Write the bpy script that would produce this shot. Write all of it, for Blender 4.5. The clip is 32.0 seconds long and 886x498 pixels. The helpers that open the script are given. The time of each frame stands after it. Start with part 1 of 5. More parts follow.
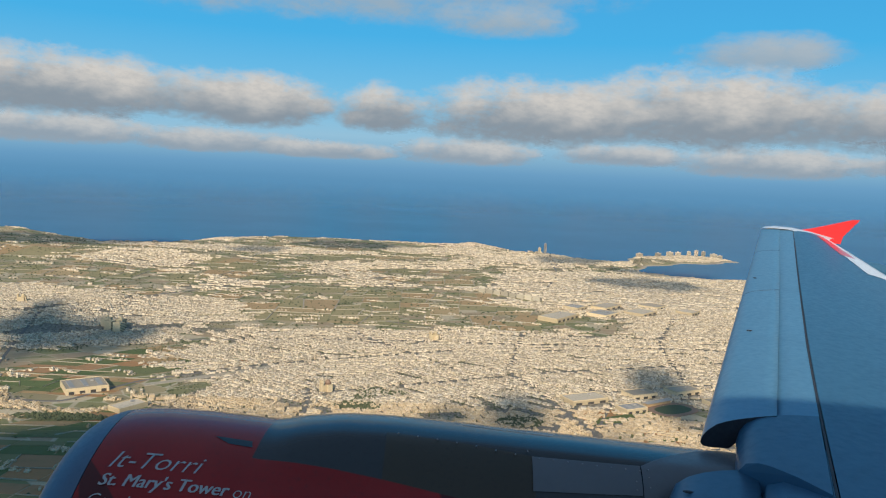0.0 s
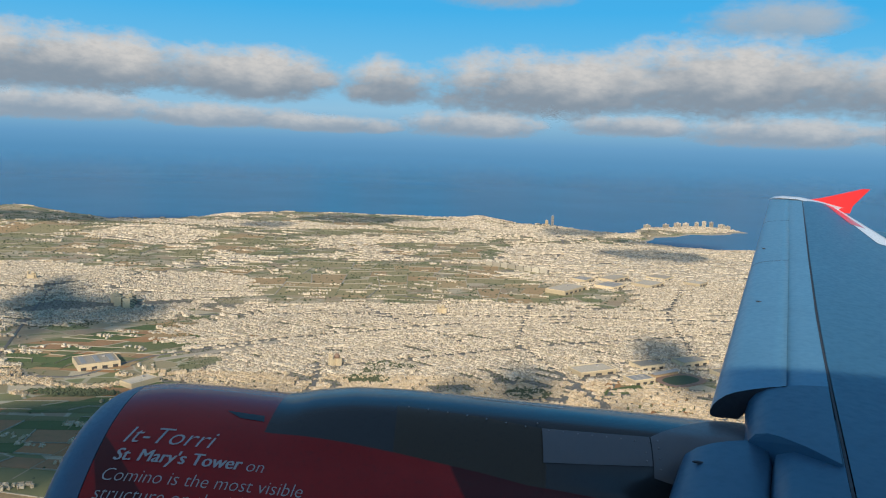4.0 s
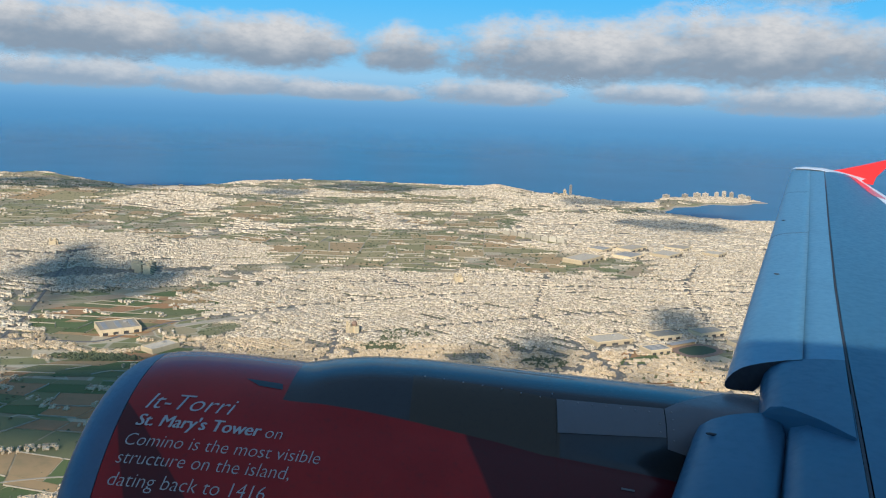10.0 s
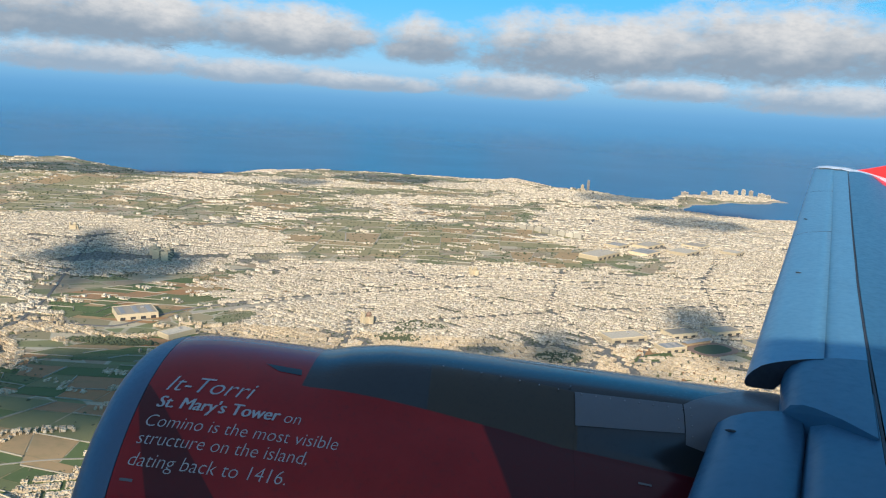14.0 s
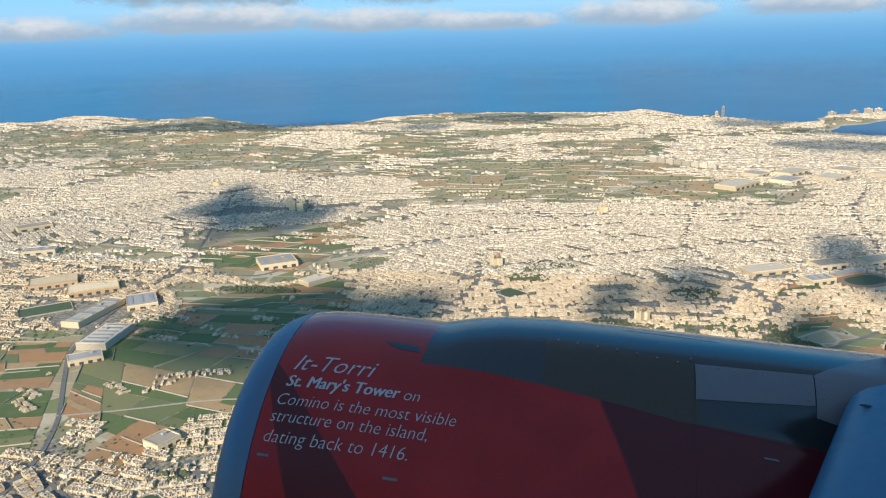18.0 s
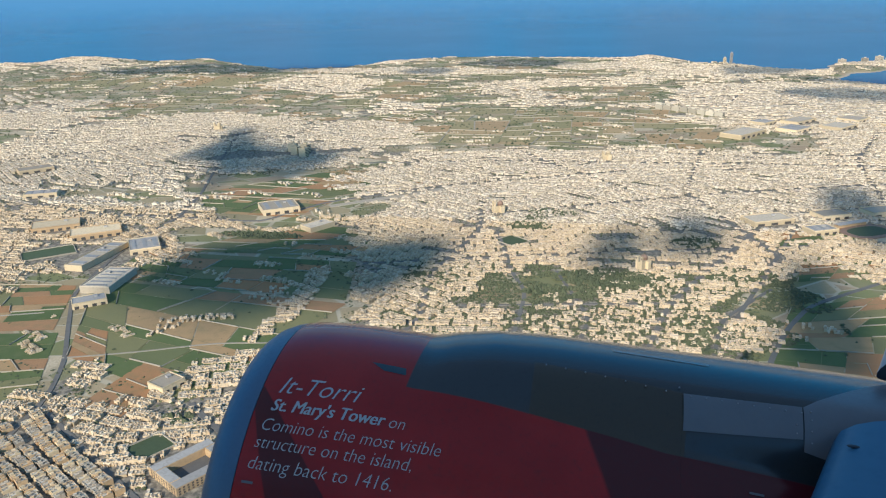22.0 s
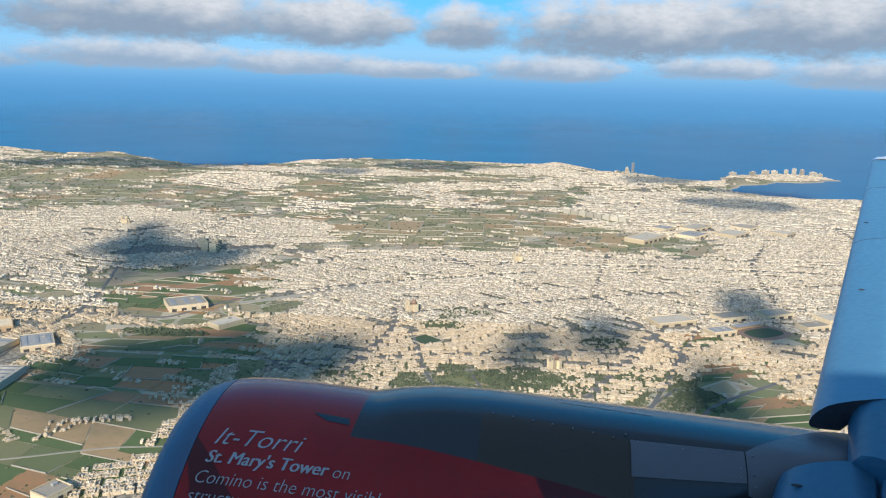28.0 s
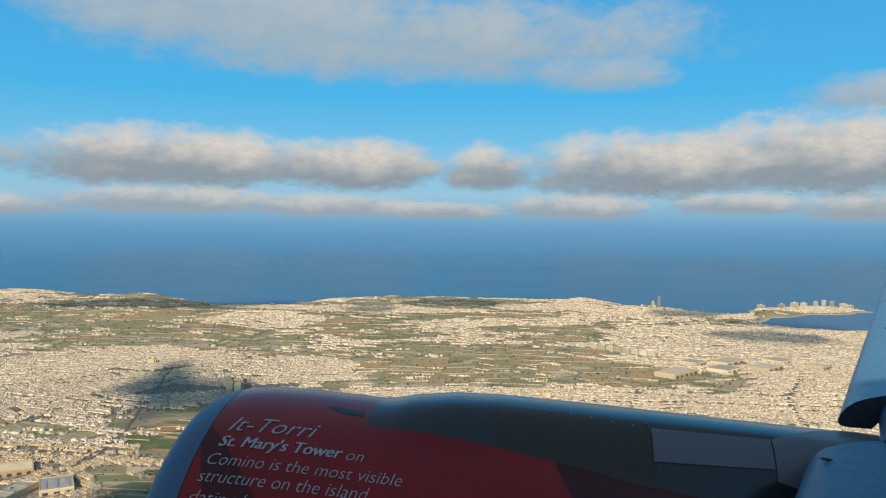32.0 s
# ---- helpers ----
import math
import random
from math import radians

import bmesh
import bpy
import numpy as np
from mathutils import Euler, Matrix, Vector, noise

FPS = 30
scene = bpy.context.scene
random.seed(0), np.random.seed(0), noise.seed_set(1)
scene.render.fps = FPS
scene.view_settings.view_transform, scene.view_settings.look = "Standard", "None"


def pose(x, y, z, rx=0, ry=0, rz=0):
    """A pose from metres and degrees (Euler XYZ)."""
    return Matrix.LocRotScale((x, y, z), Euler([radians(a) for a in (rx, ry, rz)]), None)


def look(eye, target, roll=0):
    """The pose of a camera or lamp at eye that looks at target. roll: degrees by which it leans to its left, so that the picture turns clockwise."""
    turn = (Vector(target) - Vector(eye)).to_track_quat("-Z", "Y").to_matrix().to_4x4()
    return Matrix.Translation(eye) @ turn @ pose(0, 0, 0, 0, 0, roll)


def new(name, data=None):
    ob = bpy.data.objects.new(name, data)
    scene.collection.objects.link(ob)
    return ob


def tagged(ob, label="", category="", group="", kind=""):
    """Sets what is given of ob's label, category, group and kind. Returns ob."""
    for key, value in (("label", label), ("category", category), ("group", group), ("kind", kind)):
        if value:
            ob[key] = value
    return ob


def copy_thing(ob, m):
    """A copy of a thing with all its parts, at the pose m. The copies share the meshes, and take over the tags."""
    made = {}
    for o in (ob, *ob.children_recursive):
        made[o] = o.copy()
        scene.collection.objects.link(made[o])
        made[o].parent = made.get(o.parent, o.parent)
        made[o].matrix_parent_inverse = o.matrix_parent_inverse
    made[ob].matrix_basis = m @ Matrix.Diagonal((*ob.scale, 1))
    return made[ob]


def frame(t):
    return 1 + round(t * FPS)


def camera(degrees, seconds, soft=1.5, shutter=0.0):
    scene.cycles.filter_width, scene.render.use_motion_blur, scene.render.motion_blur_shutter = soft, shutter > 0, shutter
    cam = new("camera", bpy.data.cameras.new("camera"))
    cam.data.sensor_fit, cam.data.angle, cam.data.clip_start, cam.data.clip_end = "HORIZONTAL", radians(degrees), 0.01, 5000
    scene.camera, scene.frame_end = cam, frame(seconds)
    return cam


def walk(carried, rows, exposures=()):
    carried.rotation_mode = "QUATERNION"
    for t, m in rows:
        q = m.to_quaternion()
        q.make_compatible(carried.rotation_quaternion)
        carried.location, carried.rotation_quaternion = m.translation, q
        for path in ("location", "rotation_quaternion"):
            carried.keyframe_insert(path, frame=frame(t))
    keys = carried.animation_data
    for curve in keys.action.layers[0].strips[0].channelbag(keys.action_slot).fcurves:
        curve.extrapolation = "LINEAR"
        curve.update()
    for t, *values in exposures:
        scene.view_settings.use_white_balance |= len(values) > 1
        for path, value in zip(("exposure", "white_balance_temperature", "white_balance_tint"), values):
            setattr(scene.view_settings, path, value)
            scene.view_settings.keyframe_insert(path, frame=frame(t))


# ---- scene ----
cam = camera(59.63, 32.0, soft=1.15)
# seconds, x, y, z, and the turns about x, y and z
PATH = [
    (0, 0.144, -0.037, 80.020, 84.22, -2.55, -2.37),
    (0.5, 0.131, -0.032, 80.012, 82.47, -4.42, -2.77),
    (1, 0.122, -0.039, 80.004, 82.80, -3.91, -2.50),
    (1.5, 0.116, -0.042, 80.009, 82.90, -3.84, -1.18),
    (2, 0.128, -0.038, 79.996, 82.54, -3.42, -1.69),
    (2.5, 0.106, -0.035, 79.995, 82.18, -3.01, -1.04),
    (3, 0.145, -0.019, 80.021, 81.50, -2.32, -0.54),
    (3.5, 0.137, -0.027, 80.021, 82.31, -1.64, -1.82),
    (5.5, 0.136, -0.035, 80.031, 81.81, -2.49, -1.68),
    (6, 0.139, -0.035, 80.017, 81.93, -2.51, -1.95),
    (6.5, 0.145, -0.033, 80.024, 81.18, -2.69, -1.28),
    (7, 0.143, -0.036, 80.028, 80.89, -2.84, -0.92),
    (7.5, 0.136, -0.037, 80.030, 81.02, -2.96, -0.98),
    (8, 0.131, -0.029, 80.027, 80.56, -3.60, -1.16),
    (8.5, 0.134, -0.035, 80.024, 79.87, -3.10, -0.87),
    (9, 0.135, -0.038, 80.036, 80.05, -1.88, -0.82),
    (9.5, 0.130, -0.043, 80.035, 80.25, -1.77, -0.63),
    (10, 0.139, -0.043, 80.038, 79.88, -2.05, -0.61),
    (10.5, 0.134, -0.042, 80.040, 79.63, -2.21, 0.18),
    (11, 0.134, -0.040, 80.035, 79.79, -3.13, 0.69),
    (11.5, 0.139, -0.039, 80.038, 79.86, -2.06, 0.50),
    (12, 0.144, -0.038, 80.040, 79.11, -3.29, 0.13),
    (12.5, 0.141, -0.041, 80.033, 76.87, -4.49, 0.84),
    (13, 0.132, -0.038, 80.033, 77.84, -3.50, 1.22),
    (13.5, 0.132, -0.034, 80.021, 79.10, -3.05, 0.75),
    (15.5, 0.004, -0.106, 80.027, 79.40, -2.72, 1.23),
    (16, 0.018, -0.110, 80.020, 79.01, 0.46, 2.99),
    (16.5, 0.044, -0.109, 80.017, 77.72, 0.62, 5.86),
    (17, 0.093, -0.083, 80.050, 77.50, 2.02, 7.56),
    (17.5, 0.159, -0.034, 80.112, 72.55, 3.02, 10.11),
    (18, 0.196, -0.003, 80.206, 74.78, 1.52, 9.39),
    (18.5, 0.239, 0.030, 80.288, 74.48, 1.60, 10.12),
    (19, 0.273, 0.069, 80.357, 73.92, 2.13, 9.50),
    (19.5, 0.313, 0.114, 80.429, 74.18, 1.97, 9.57),
    (20, 0.326, 0.131, 80.466, 74.36, 2.02, 9.73),
    (20.5, 0.312, 0.135, 80.479, 72.95, 1.13, 10.02),
    (21, 0.293, 0.146, 80.494, 72.06, 1.24, 9.81),
    (21.5, 0.269, 0.174, 80.522, 71.33, 1.27, 9.63),
    (22, 0.245, 0.204, 80.561, 70.77, 1.04, 9.71),
    (22.5, 0.237, 0.230, 80.595, 70.09, 0.41, 9.01),
    (23, 0.238, 0.250, 80.630, 68.74, 0.36, 8.99),
    (23.5, 0.235, 0.271, 80.669, 68.13, 0.19, 8.66),
    (24, 0.228, 0.282, 80.689, 68.41, -0.22, 7.90),
    (24.5, 0.209, 0.290, 80.689, 69.86, -0.71, 7.11),
    (26.5, 0.146, 0.249, 80.556, 73.62, -0.41, 5.34),
    (27, 0.120, 0.208, 80.479, 75.02, -0.96, 4.60),
    (27.5, 0.092, 0.163, 80.392, 76.69, -0.85, 4.08),
    (28, 0.079, 0.119, 80.291, 78.15, -1.39, 3.73),
    (28.5, 0.075, 0.079, 80.176, 79.58, -1.21, 4.03),
    (29, 0.076, 0.048, 80.064, 80.12, -1.41, 4.45),
    (29.5, 0.073, 0.001, 79.951, 81.51, -1.40, 4.64),
    (30, 0.083, -0.035, 79.840, 83.94, -1.43, 4.40),
    (30.5, 0.106, -0.059, 79.751, 85.83, -1.31, 4.44),
    (31, 0.125, -0.071, 79.686, 85.26, -0.92, 5.30),
    (31.5, 0.131, -0.063, 79.627, 87.03, -1.26, 5.13),
    (32, 0.162, -0.057, 79.569, 88.28, -0.43, 5.50),
]

walk(cam, [(t, pose(*row)) for t, *row in PATH], exposures=[(t, e, k, 10) for t, e, k in
    ((0.0, 0.06, 6590), (2.0, 0.04, 6480), (6.0, 0.06, 6170), (7.0, 0.07, 6090), (9.0, 0.17, 5980), (11.0, 0.20, 6010), (12.0, 0.19, 6040), (13.0, 0.36, 6120), (17.0, 0.31, 6100), (18.0, 0.50, 6120),
     (20.0, 0.38, 6020), (24.0, 0.32, 5850), (28.0, 0.36, 5780), (30.0, 0.27, 6080), (31.0, 0.16, 6300), (32.0, 0.14, 6780))])

# ---- world, sun ----
# The aeroplane is life-size; the land below is built at one eighth, so that the sea's horizon fits.
SUN_EL, SUN_AZ = 27.0, 12.0          # the sun stands behind the window seat, a little towards the nose
world = bpy.data.worlds.new("sky")
scene.world = world
world.use_nodes = True
wt = world.node_tree
sky = wt.nodes.new("ShaderNodeTexSky")
sky.sky_type, sky.sun_disc = "NISHITA", False
sky.sun_elevation, sky.sun_rotation = radians(SUN_EL), radians(180 + SUN_AZ)
sky.air_density, sky.dust_density, sky.ozone_density, sky.altitude = 1.0, 0.3, 3.0, 600
# the sky's blue deepens upwards from a pale band; at sea level it sinks into blue haze
deep = wt.nodes.new("ShaderNodeValToRGB")
stops = ((0.0, (0.042, 0.20, 0.395)), (0.018, (0.045, 0.205, 0.40)), (0.082, (0.062, 0.245, 0.46)), (0.103, (0.09, 0.29, 0.52)), (0.124, (0.16, 0.37, 0.57)),
         (0.152, (0.25, 0.475, 0.655)), (0.208, (0.155, 0.48, 0.74)), (0.312, (0.045, 0.405, 0.76)), (0.526, (0.04, 0.31, 0.67)), (1.0, (0.18, 0.27, 0.40)))
while len(deep.color_ramp.elements) < len(stops):
    deep.color_ramp.elements.new(0.5)
for el, (at, col) in zip(deep.color_ramp.elements, stops):
    el.position, el.color = at, (*col, 1)
up = wt.nodes.new("ShaderNodeSeparateXYZ")
wt.links.new(wt.nodes.new("ShaderNodeTexCoord").outputs["Generated"], up.inputs[0])
lift = wt.nodes.new("ShaderNodeMapRange")
lift.inputs[1].default_value, lift.inputs[2].default_value = -0.08, 0.7
wt.links.new(up.outputs[2], lift.inputs[0])
wt.links.new(lift.outputs[0], deep.inputs[0])
dim = wt.nodes.new("ShaderNodeMix")
dim.data_type, dim.blend_type, dim.clamp_result = "RGBA", "MULTIPLY", False
dim.inputs[0].default_value, dim.inputs[7].default_value = 1.0, (0.12, 0.12, 0.12, 1)
wt.links.new(sky.outputs[0], dim.inputs[6])
both = wt.nodes.new("ShaderNodeMix")
both.data_type = "RGBA"
both.inputs[0].default_value = 0.95
wt.links.new(dim.outputs[2], both.inputs[6])
wt.links.new(deep.outputs[0], both.inputs[7])
wt.links.new(both.outputs[2], wt.nodes["Background"].inputs[0])
wt.nodes["Background"].inputs[1].default_value = 1.0
sun_to = Vector((-math.sin(radians(SUN_AZ)) * math.cos(radians(SUN_EL)),
                 -math.cos(radians(SUN_AZ)) * math.cos(radians(SUN_EL)), math.sin(radians(SUN_EL))))
sun = new("sun", bpy.data.lights.new("sun", "SUN"))
sun.data.energy, sun.data.angle, sun.data.color = 5.0, radians(0.7), (1.0, 0.88, 0.70)
sun.matrix_world = look(sun_to * 400, (0, 0, 0))


# ---- materials ----
class Nodes:
    """A node material with short calls for its nodes."""

    def __init__(self, name, rough=0.6, metal=0.0):
        self.mat = bpy.data.materials.new(name)
        self.mat.use_nodes = True
        self.t = self.mat.node_tree
        self.p = self.t.nodes["Principled BSDF"]
        self.p.inputs["Roughness"].default_value = rough
        self.p.inputs["Metallic"].default_value = metal

    def put(self, socket, value):
        if isinstance(value, bpy.types.NodeSocket):
            self.t.links.new(value, socket)
        else:
            socket.default_value = value

    def node(self, kind, **values):
        n = self.t.nodes.new("ShaderNode" + kind)
        for k, v in values.items():
            self.put(n.inputs[k], v)
        return n

    def coords(self, which="Object"):
        return self.t.nodes.new("ShaderNodeTexCoord").outputs[which]

    def position(self):
        return self.t.nodes.new("ShaderNodeNewGeometry").outputs["Position"]

    def island(self):
        return self.t.nodes.new("ShaderNodeNewGeometry").outputs["Random Per Island"]

    def noise(self, scale, detail=4.0, vec=None, rough=0.6, distort=0.0):
        n = self.node("TexNoise", Scale=scale, Detail=detail, Roughness=rough, Distortion=distort)
        self.put(n.inputs["Vector"], vec if vec else self.coords())
        return n.outputs["Fac"]

    def math(self, op, a, b=0.0, c=0.0, clamp=False):
        n = self.t.nodes.new("ShaderNodeMath")
        n.operation, n.use_clamp = op, clamp
        for i, v in enumerate((a, b, c)):
            self.put(n.inputs[i], v)
        return n.outputs[0]

    def ramp(self, fac, *stops, mode="LINEAR"):
        n = self.t.nodes.new("ShaderNodeValToRGB")
        n.color_ramp.interpolation = mode
        e = n.color_ramp.elements
        while len(e) < len(stops):
            e.new(0.5)
        for el, (at, col) in zip(e, stops):
            el.position, el.color = at, (*col, 1) if len(col) == 3 else col
        self.put(n.inputs[0], fac)
        return n.outputs[0]

    def grey(self, fac, lo, hi, a=0.0, b=1.0):
        n = self.t.nodes.new("ShaderNodeMapRange")
        n.interpolation_type = "SMOOTHSTEP"
        for i, v in enumerate((fac, lo, hi, a, b)):
            self.put(n.inputs[i], v)
        return n.outputs[0]

    def mix(self, fac, a, b, mode="MIX"):
        n = self.t.nodes.new("ShaderNodeMix")
        n.data_type, n.blend_type = "RGBA", mode
        self.put(n.inputs[0], fac)
        for s, v in ((n.inputs[6], a), (n.inputs[7], b)):
            self.put(s, (*v, 1) if isinstance(v, tuple) and len(v) == 3 else v)
        return n.outputs[2]

    def bump(self, height, strength, distance):
        n = self.node("Bump", Height=height, Strength=strength, Distance=distance)
        self.put(self.p.inputs["Normal"], n.outputs[0])

    def colour(self, c):
        self.put(self.p.inputs["Base Color"], (*c, 1) if isinstance(c, tuple) and len(c) == 3 else c)
        return self


def painted(name, base, rough=0.35, metal=0.0, dirt=0.25, coat=0.0, scale=3.0, gloss=0.5):
    """Aircraft paint or metal with faint streaks and grime."""
    m = Nodes(name, rough, metal)
    big = m.noise(scale, 5)
    fine = m.noise(scale * 14, 3)
    dark = tuple(v * 0.7 for v in base)
    c = m.mix(m.math("MULTIPLY", m.grey(big, 0.4, 0.75), dirt), base, dark)
    c = m.mix(m.math("MULTIPLY", m.grey(fine, 0.5, 0.8), dirt * 0.6), c, dark)
    m.colour(c)
    m.put(m.p.inputs["Roughness"], m.grey(fine, 0.2, 0.9, rough * 0.85, rough * 1.25))
    m.p.inputs["Coat Weight"].default_value = coat
    m.p.inputs["Specular IOR Level"].default_value = gloss
    m.bump(big, 0.05, 0.02)
    return m.mat


# Wing and slats: blue of reflected sky and shade set into the base colour.
WING_GREY = painted("sky_tinted_wing_grey", (0.040, 0.116, 0.195), 0.36, 0.0, 0.3, scale=1.2, gloss=0.22)
SLAT_METAL = painted("sky_tinted_bare_metal", (0.098, 0.232, 0.345), 0.36, 0.1, 0.25, scale=1.5, gloss=0.22)
LIP_METAL = painted("inlet_lip_metal", (0.075, 0.125, 0.19), 0.42, 0.45, 0.2)
SEAL = painted("black_seal", (0.03, 0.035, 0.045), 0.7)
PANEL_GREY = painted("panel_grey", (0.108, 0.121, 0.136), 0.4, 0.0, 0.3)
STEEL = painted("bolt_steel", (0.25, 0.26, 0.28), 0.4, 0.7)
RED = painted("red_paint", (0.75, 0.03, 0.03), 0.3, coat=0.3)
WHITE = painted("fuselage_white", (0.78, 0.79, 0.80), 0.3)
LETTER = painted("lettering_white", (0.38, 0.385, 0.40), 0.5, dirt=0.15)
MARK = painted("teal_mark_paint", (0.03, 0.06, 0.075), 0.4, gloss=0.2)
DARK_IN = painted("inlet_liner_grey", (0.12, 0.12, 0.13), 0.6)


def livery():
    """Nacelle paint in u = metres along the axis, v = degrees round it."""
    m = Nodes("nacelle_livery", 0.28)
    uv = m.t.nodes.new("ShaderNodeUVMap")
    sep = m.node("SeparateXYZ", Vector=uv.outputs[0])
    s, v = sep.outputs[0], sep.outputs[1]
    big, fine = m.noise(1.6, 5), m.noise(40, 3)

    def step(a, w=0.006):
        return m.grey(a, -w, w)
    red = m.mix(m.grey(big, 0.35, 0.75), (0.24, 0.011, 0.013), (0.31, 0.016, 0.017))
    maroon, slate, brown = (0.075, 0.010, 0.012), (0.050, 0.059, 0.064), (0.050, 0.044, 0.034)
    # a dark band that slants across the front
    left = m.math("SUBTRACT", s, m.math("MULTIPLY_ADD", v, -0.0072, -0.75))
    right = m.math("SUBTRACT", m.math("MULTIPLY_ADD", v, -0.0154, -0.144), s)
    band = m.math("MULTIPLY", step(left), step(right))
    c = m.mix(band, red, maroon)
    # the dark aft part
    aft = m.math("SUBTRACT", s, m.math("MULTIPLY_ADD", v, -0.0073, 0.965))
    c = m.mix(step(aft, 0.012), c, (0.066, 0.009, 0.013))
    # the slate top that widens aft
    edge = m.math("MAXIMUM", m.math("MULTIPLY_ADD", s, -5.8, 70.0), 65.0)
    up = m.math("MULTIPLY", m.grey(m.math("SUBTRACT", v, edge), -0.3, 0.3),
                step(m.math("SUBTRACT", s, m.math("MULTIPLY_ADD", v, 0.0012, -0.53))))
    side = m.math("SUBTRACT", 1.0, m.grey(m.math("SUBTRACT", v, m.math("MULTIPLY_ADD", s, -6.0, 86.5)), -0.4, 0.4))
    mid = m.math("MULTIPLY", step(m.math("SUBTRACT", s, 0.19)), m.math("SUBTRACT", 1.0, step(m.math("SUBTRACT", s, 0.95))))
    mid = m.math("MULTIPLY", mid, side)
    top = m.mix(mid, slate, brown)
    m.put(m.p.inputs["Metallic"], m.math("MULTIPLY", m.math("MULTIPLY", up, m.math("SUBTRACT", 1.0, mid)), 0.6))
    c = m.mix(up, c, top)
    # grime and a small blue mark
    c = m.mix(m.math("MULTIPLY", m.grey(fine, 0.5, 0.8), 0.25), c, (0.02, 0.02, 0.025))
    m.colour(c)
    m.put(m.p.inputs["Roughness"], m.grey(fine, 0.2, 0.9, 0.14, 0.24))
    m.p.inputs["Specular IOR Level"].default_value = 0.27
    m.bump(big, 0.04, 0.02)
    return m.mat


LIVERY = livery()


def limestone(name, a, b, c, wall_tone, wall_mix, roof_tone, roof_mix):
    """Pale limestone and plaster: each block its own tint, roofs paler and greyer, walls with small dark openings."""
    m = Nodes(name, 0.85)
    pos = m.position()
    r = m.island()
    col = m.ramp(r, (0.0, tuple(v * 0.6 for v in a)), (0.2, a), (0.38, b), (0.62, c), (0.84, (0.80, 0.70, 0.54)), (0.93, (0.46, 0.33, 0.20)), (1.0, (0.54, 0.50, 0.45)))
    up = m.node("SeparateXYZ", Vector=m.t.nodes.new("ShaderNodeNewGeometry").outputs["Normal"]).outputs[2]
    n = m.noise(1.3, 5, pos)
    roof = m.mix(roof_mix, col, roof_tone)
    roof = m.mix(m.math("MULTIPLY", m.grey(m.noise(3.0, 4, pos), 0.5, 0.6), 0.65), roof, (0.28, 0.245, 0.195))
    roof = m.mix(m.math("MULTIPLY", m.grey(m.noise(4.5, 2, pos), 0.56, 0.64), 0.65), roof, (0.76, 0.69, 0.57))
    vor = m.node("TexVoronoi", Vector=pos, Scale=3.4, Randomness=0.4)
    hole = m.math("SUBTRACT", 1.0, m.grey(vor.outputs["Distance"], 0.19, 0.27))
    wall = m.mix(m.math("MULTIPLY", hole, 0.8), m.mix(wall_mix, col, wall_tone), (0.07, 0.06, 0.05))
    c = m.mix(m.grey(up, 0.4, 0.6), wall, roof)
    c = m.mix(m.math("MULTIPLY", m.grey(n, 0.5, 0.75), 0.25), c, (0.24, 0.20, 0.15))
    m.colour(c)
    return m.mat


STONE = limestone("limestone_houses", (0.25, 0.195, 0.13), (0.48, 0.385, 0.26), (0.66, 0.55, 0.40), (0.70, 0.60, 0.44), 0.3, (0.40, 0.345, 0.27), 0.4)
STONE_NEAR = limestone("near_limestone_houses", (0.34, 0.265, 0.17), (0.52, 0.41, 0.27), (0.62, 0.50, 0.345), (0.56, 0.42, 0.25), 0.5, (0.60, 0.51, 0.385), 0.5)


def plain(name, base, rough=0.8, spread=0.12, scale=1.5):
    """Masonry, roofing or soil, tinted object by object and mottled."""
    m = Nodes(name, rough)
    pos = m.position()
    rnd = m.t.nodes.new("ShaderNodeObjectInfo").outputs["Random"]
    c = m.mix(rnd, tuple(v * (1 - spread) for v in base), tuple(min(1, v * (1 + spread)) for v in base))
    c = m.mix(m.math("MULTIPLY", m.grey(m.noise(scale, 5, pos), 0.45, 0.75), 0.5), c, tuple(v * 0.55 for v in base))
    c = m.mix(m.math("MULTIPLY", m.grey(m.noise(scale * 7, 3, pos), 0.5, 0.75), 0.3), c, tuple(v * 0.6 for v in base))
    m.colour(c)
    return m.mat


def soil(name, dry):
    m = Nodes(name, 0.95)
    pos = m.position()
    rnd = m.t.nodes.new("ShaderNodeObjectInfo").outputs["Random"]
    c = m.ramp(rnd, (0.0, (0.095, 0.135, 0.04)), (0.2, (0.14, 0.155, 0.06)), (0.36, (0.40, 0.20, 0.085)), (0.52, (0.20, 0.19, 0.08)),
               (0.66, (0.42, 0.27, 0.13)), (0.76, (0.075, 0.115, 0.032)), (0.88, (0.37, 0.20, 0.095)), mode="CONSTANT")
    if dry:
        c = m.mix(0.55, c, (0.41, 0.315, 0.165))
    mott = m.noise(0.35, 5, pos)
    c = m.mix(m.math("MULTIPLY", m.grey(mott, 0.45, 0.7), 0.3), c, (0.15, 0.16, 0.07))
    rowed = m.node("TexWave", Vector=pos, Scale=0.9, Distortion=1.5)
    c = m.mix(m.math("MULTIPLY", rowed.outputs["Fac"], 0.18), c, (0.06, 0.06, 0.03))
    if not dry:
        c = m.mix(0.12, c, (0.06, 0.055, 0.02))
    m.colour(c)
    m.bump(mott, 0.2, 0.2)
    return m.mat


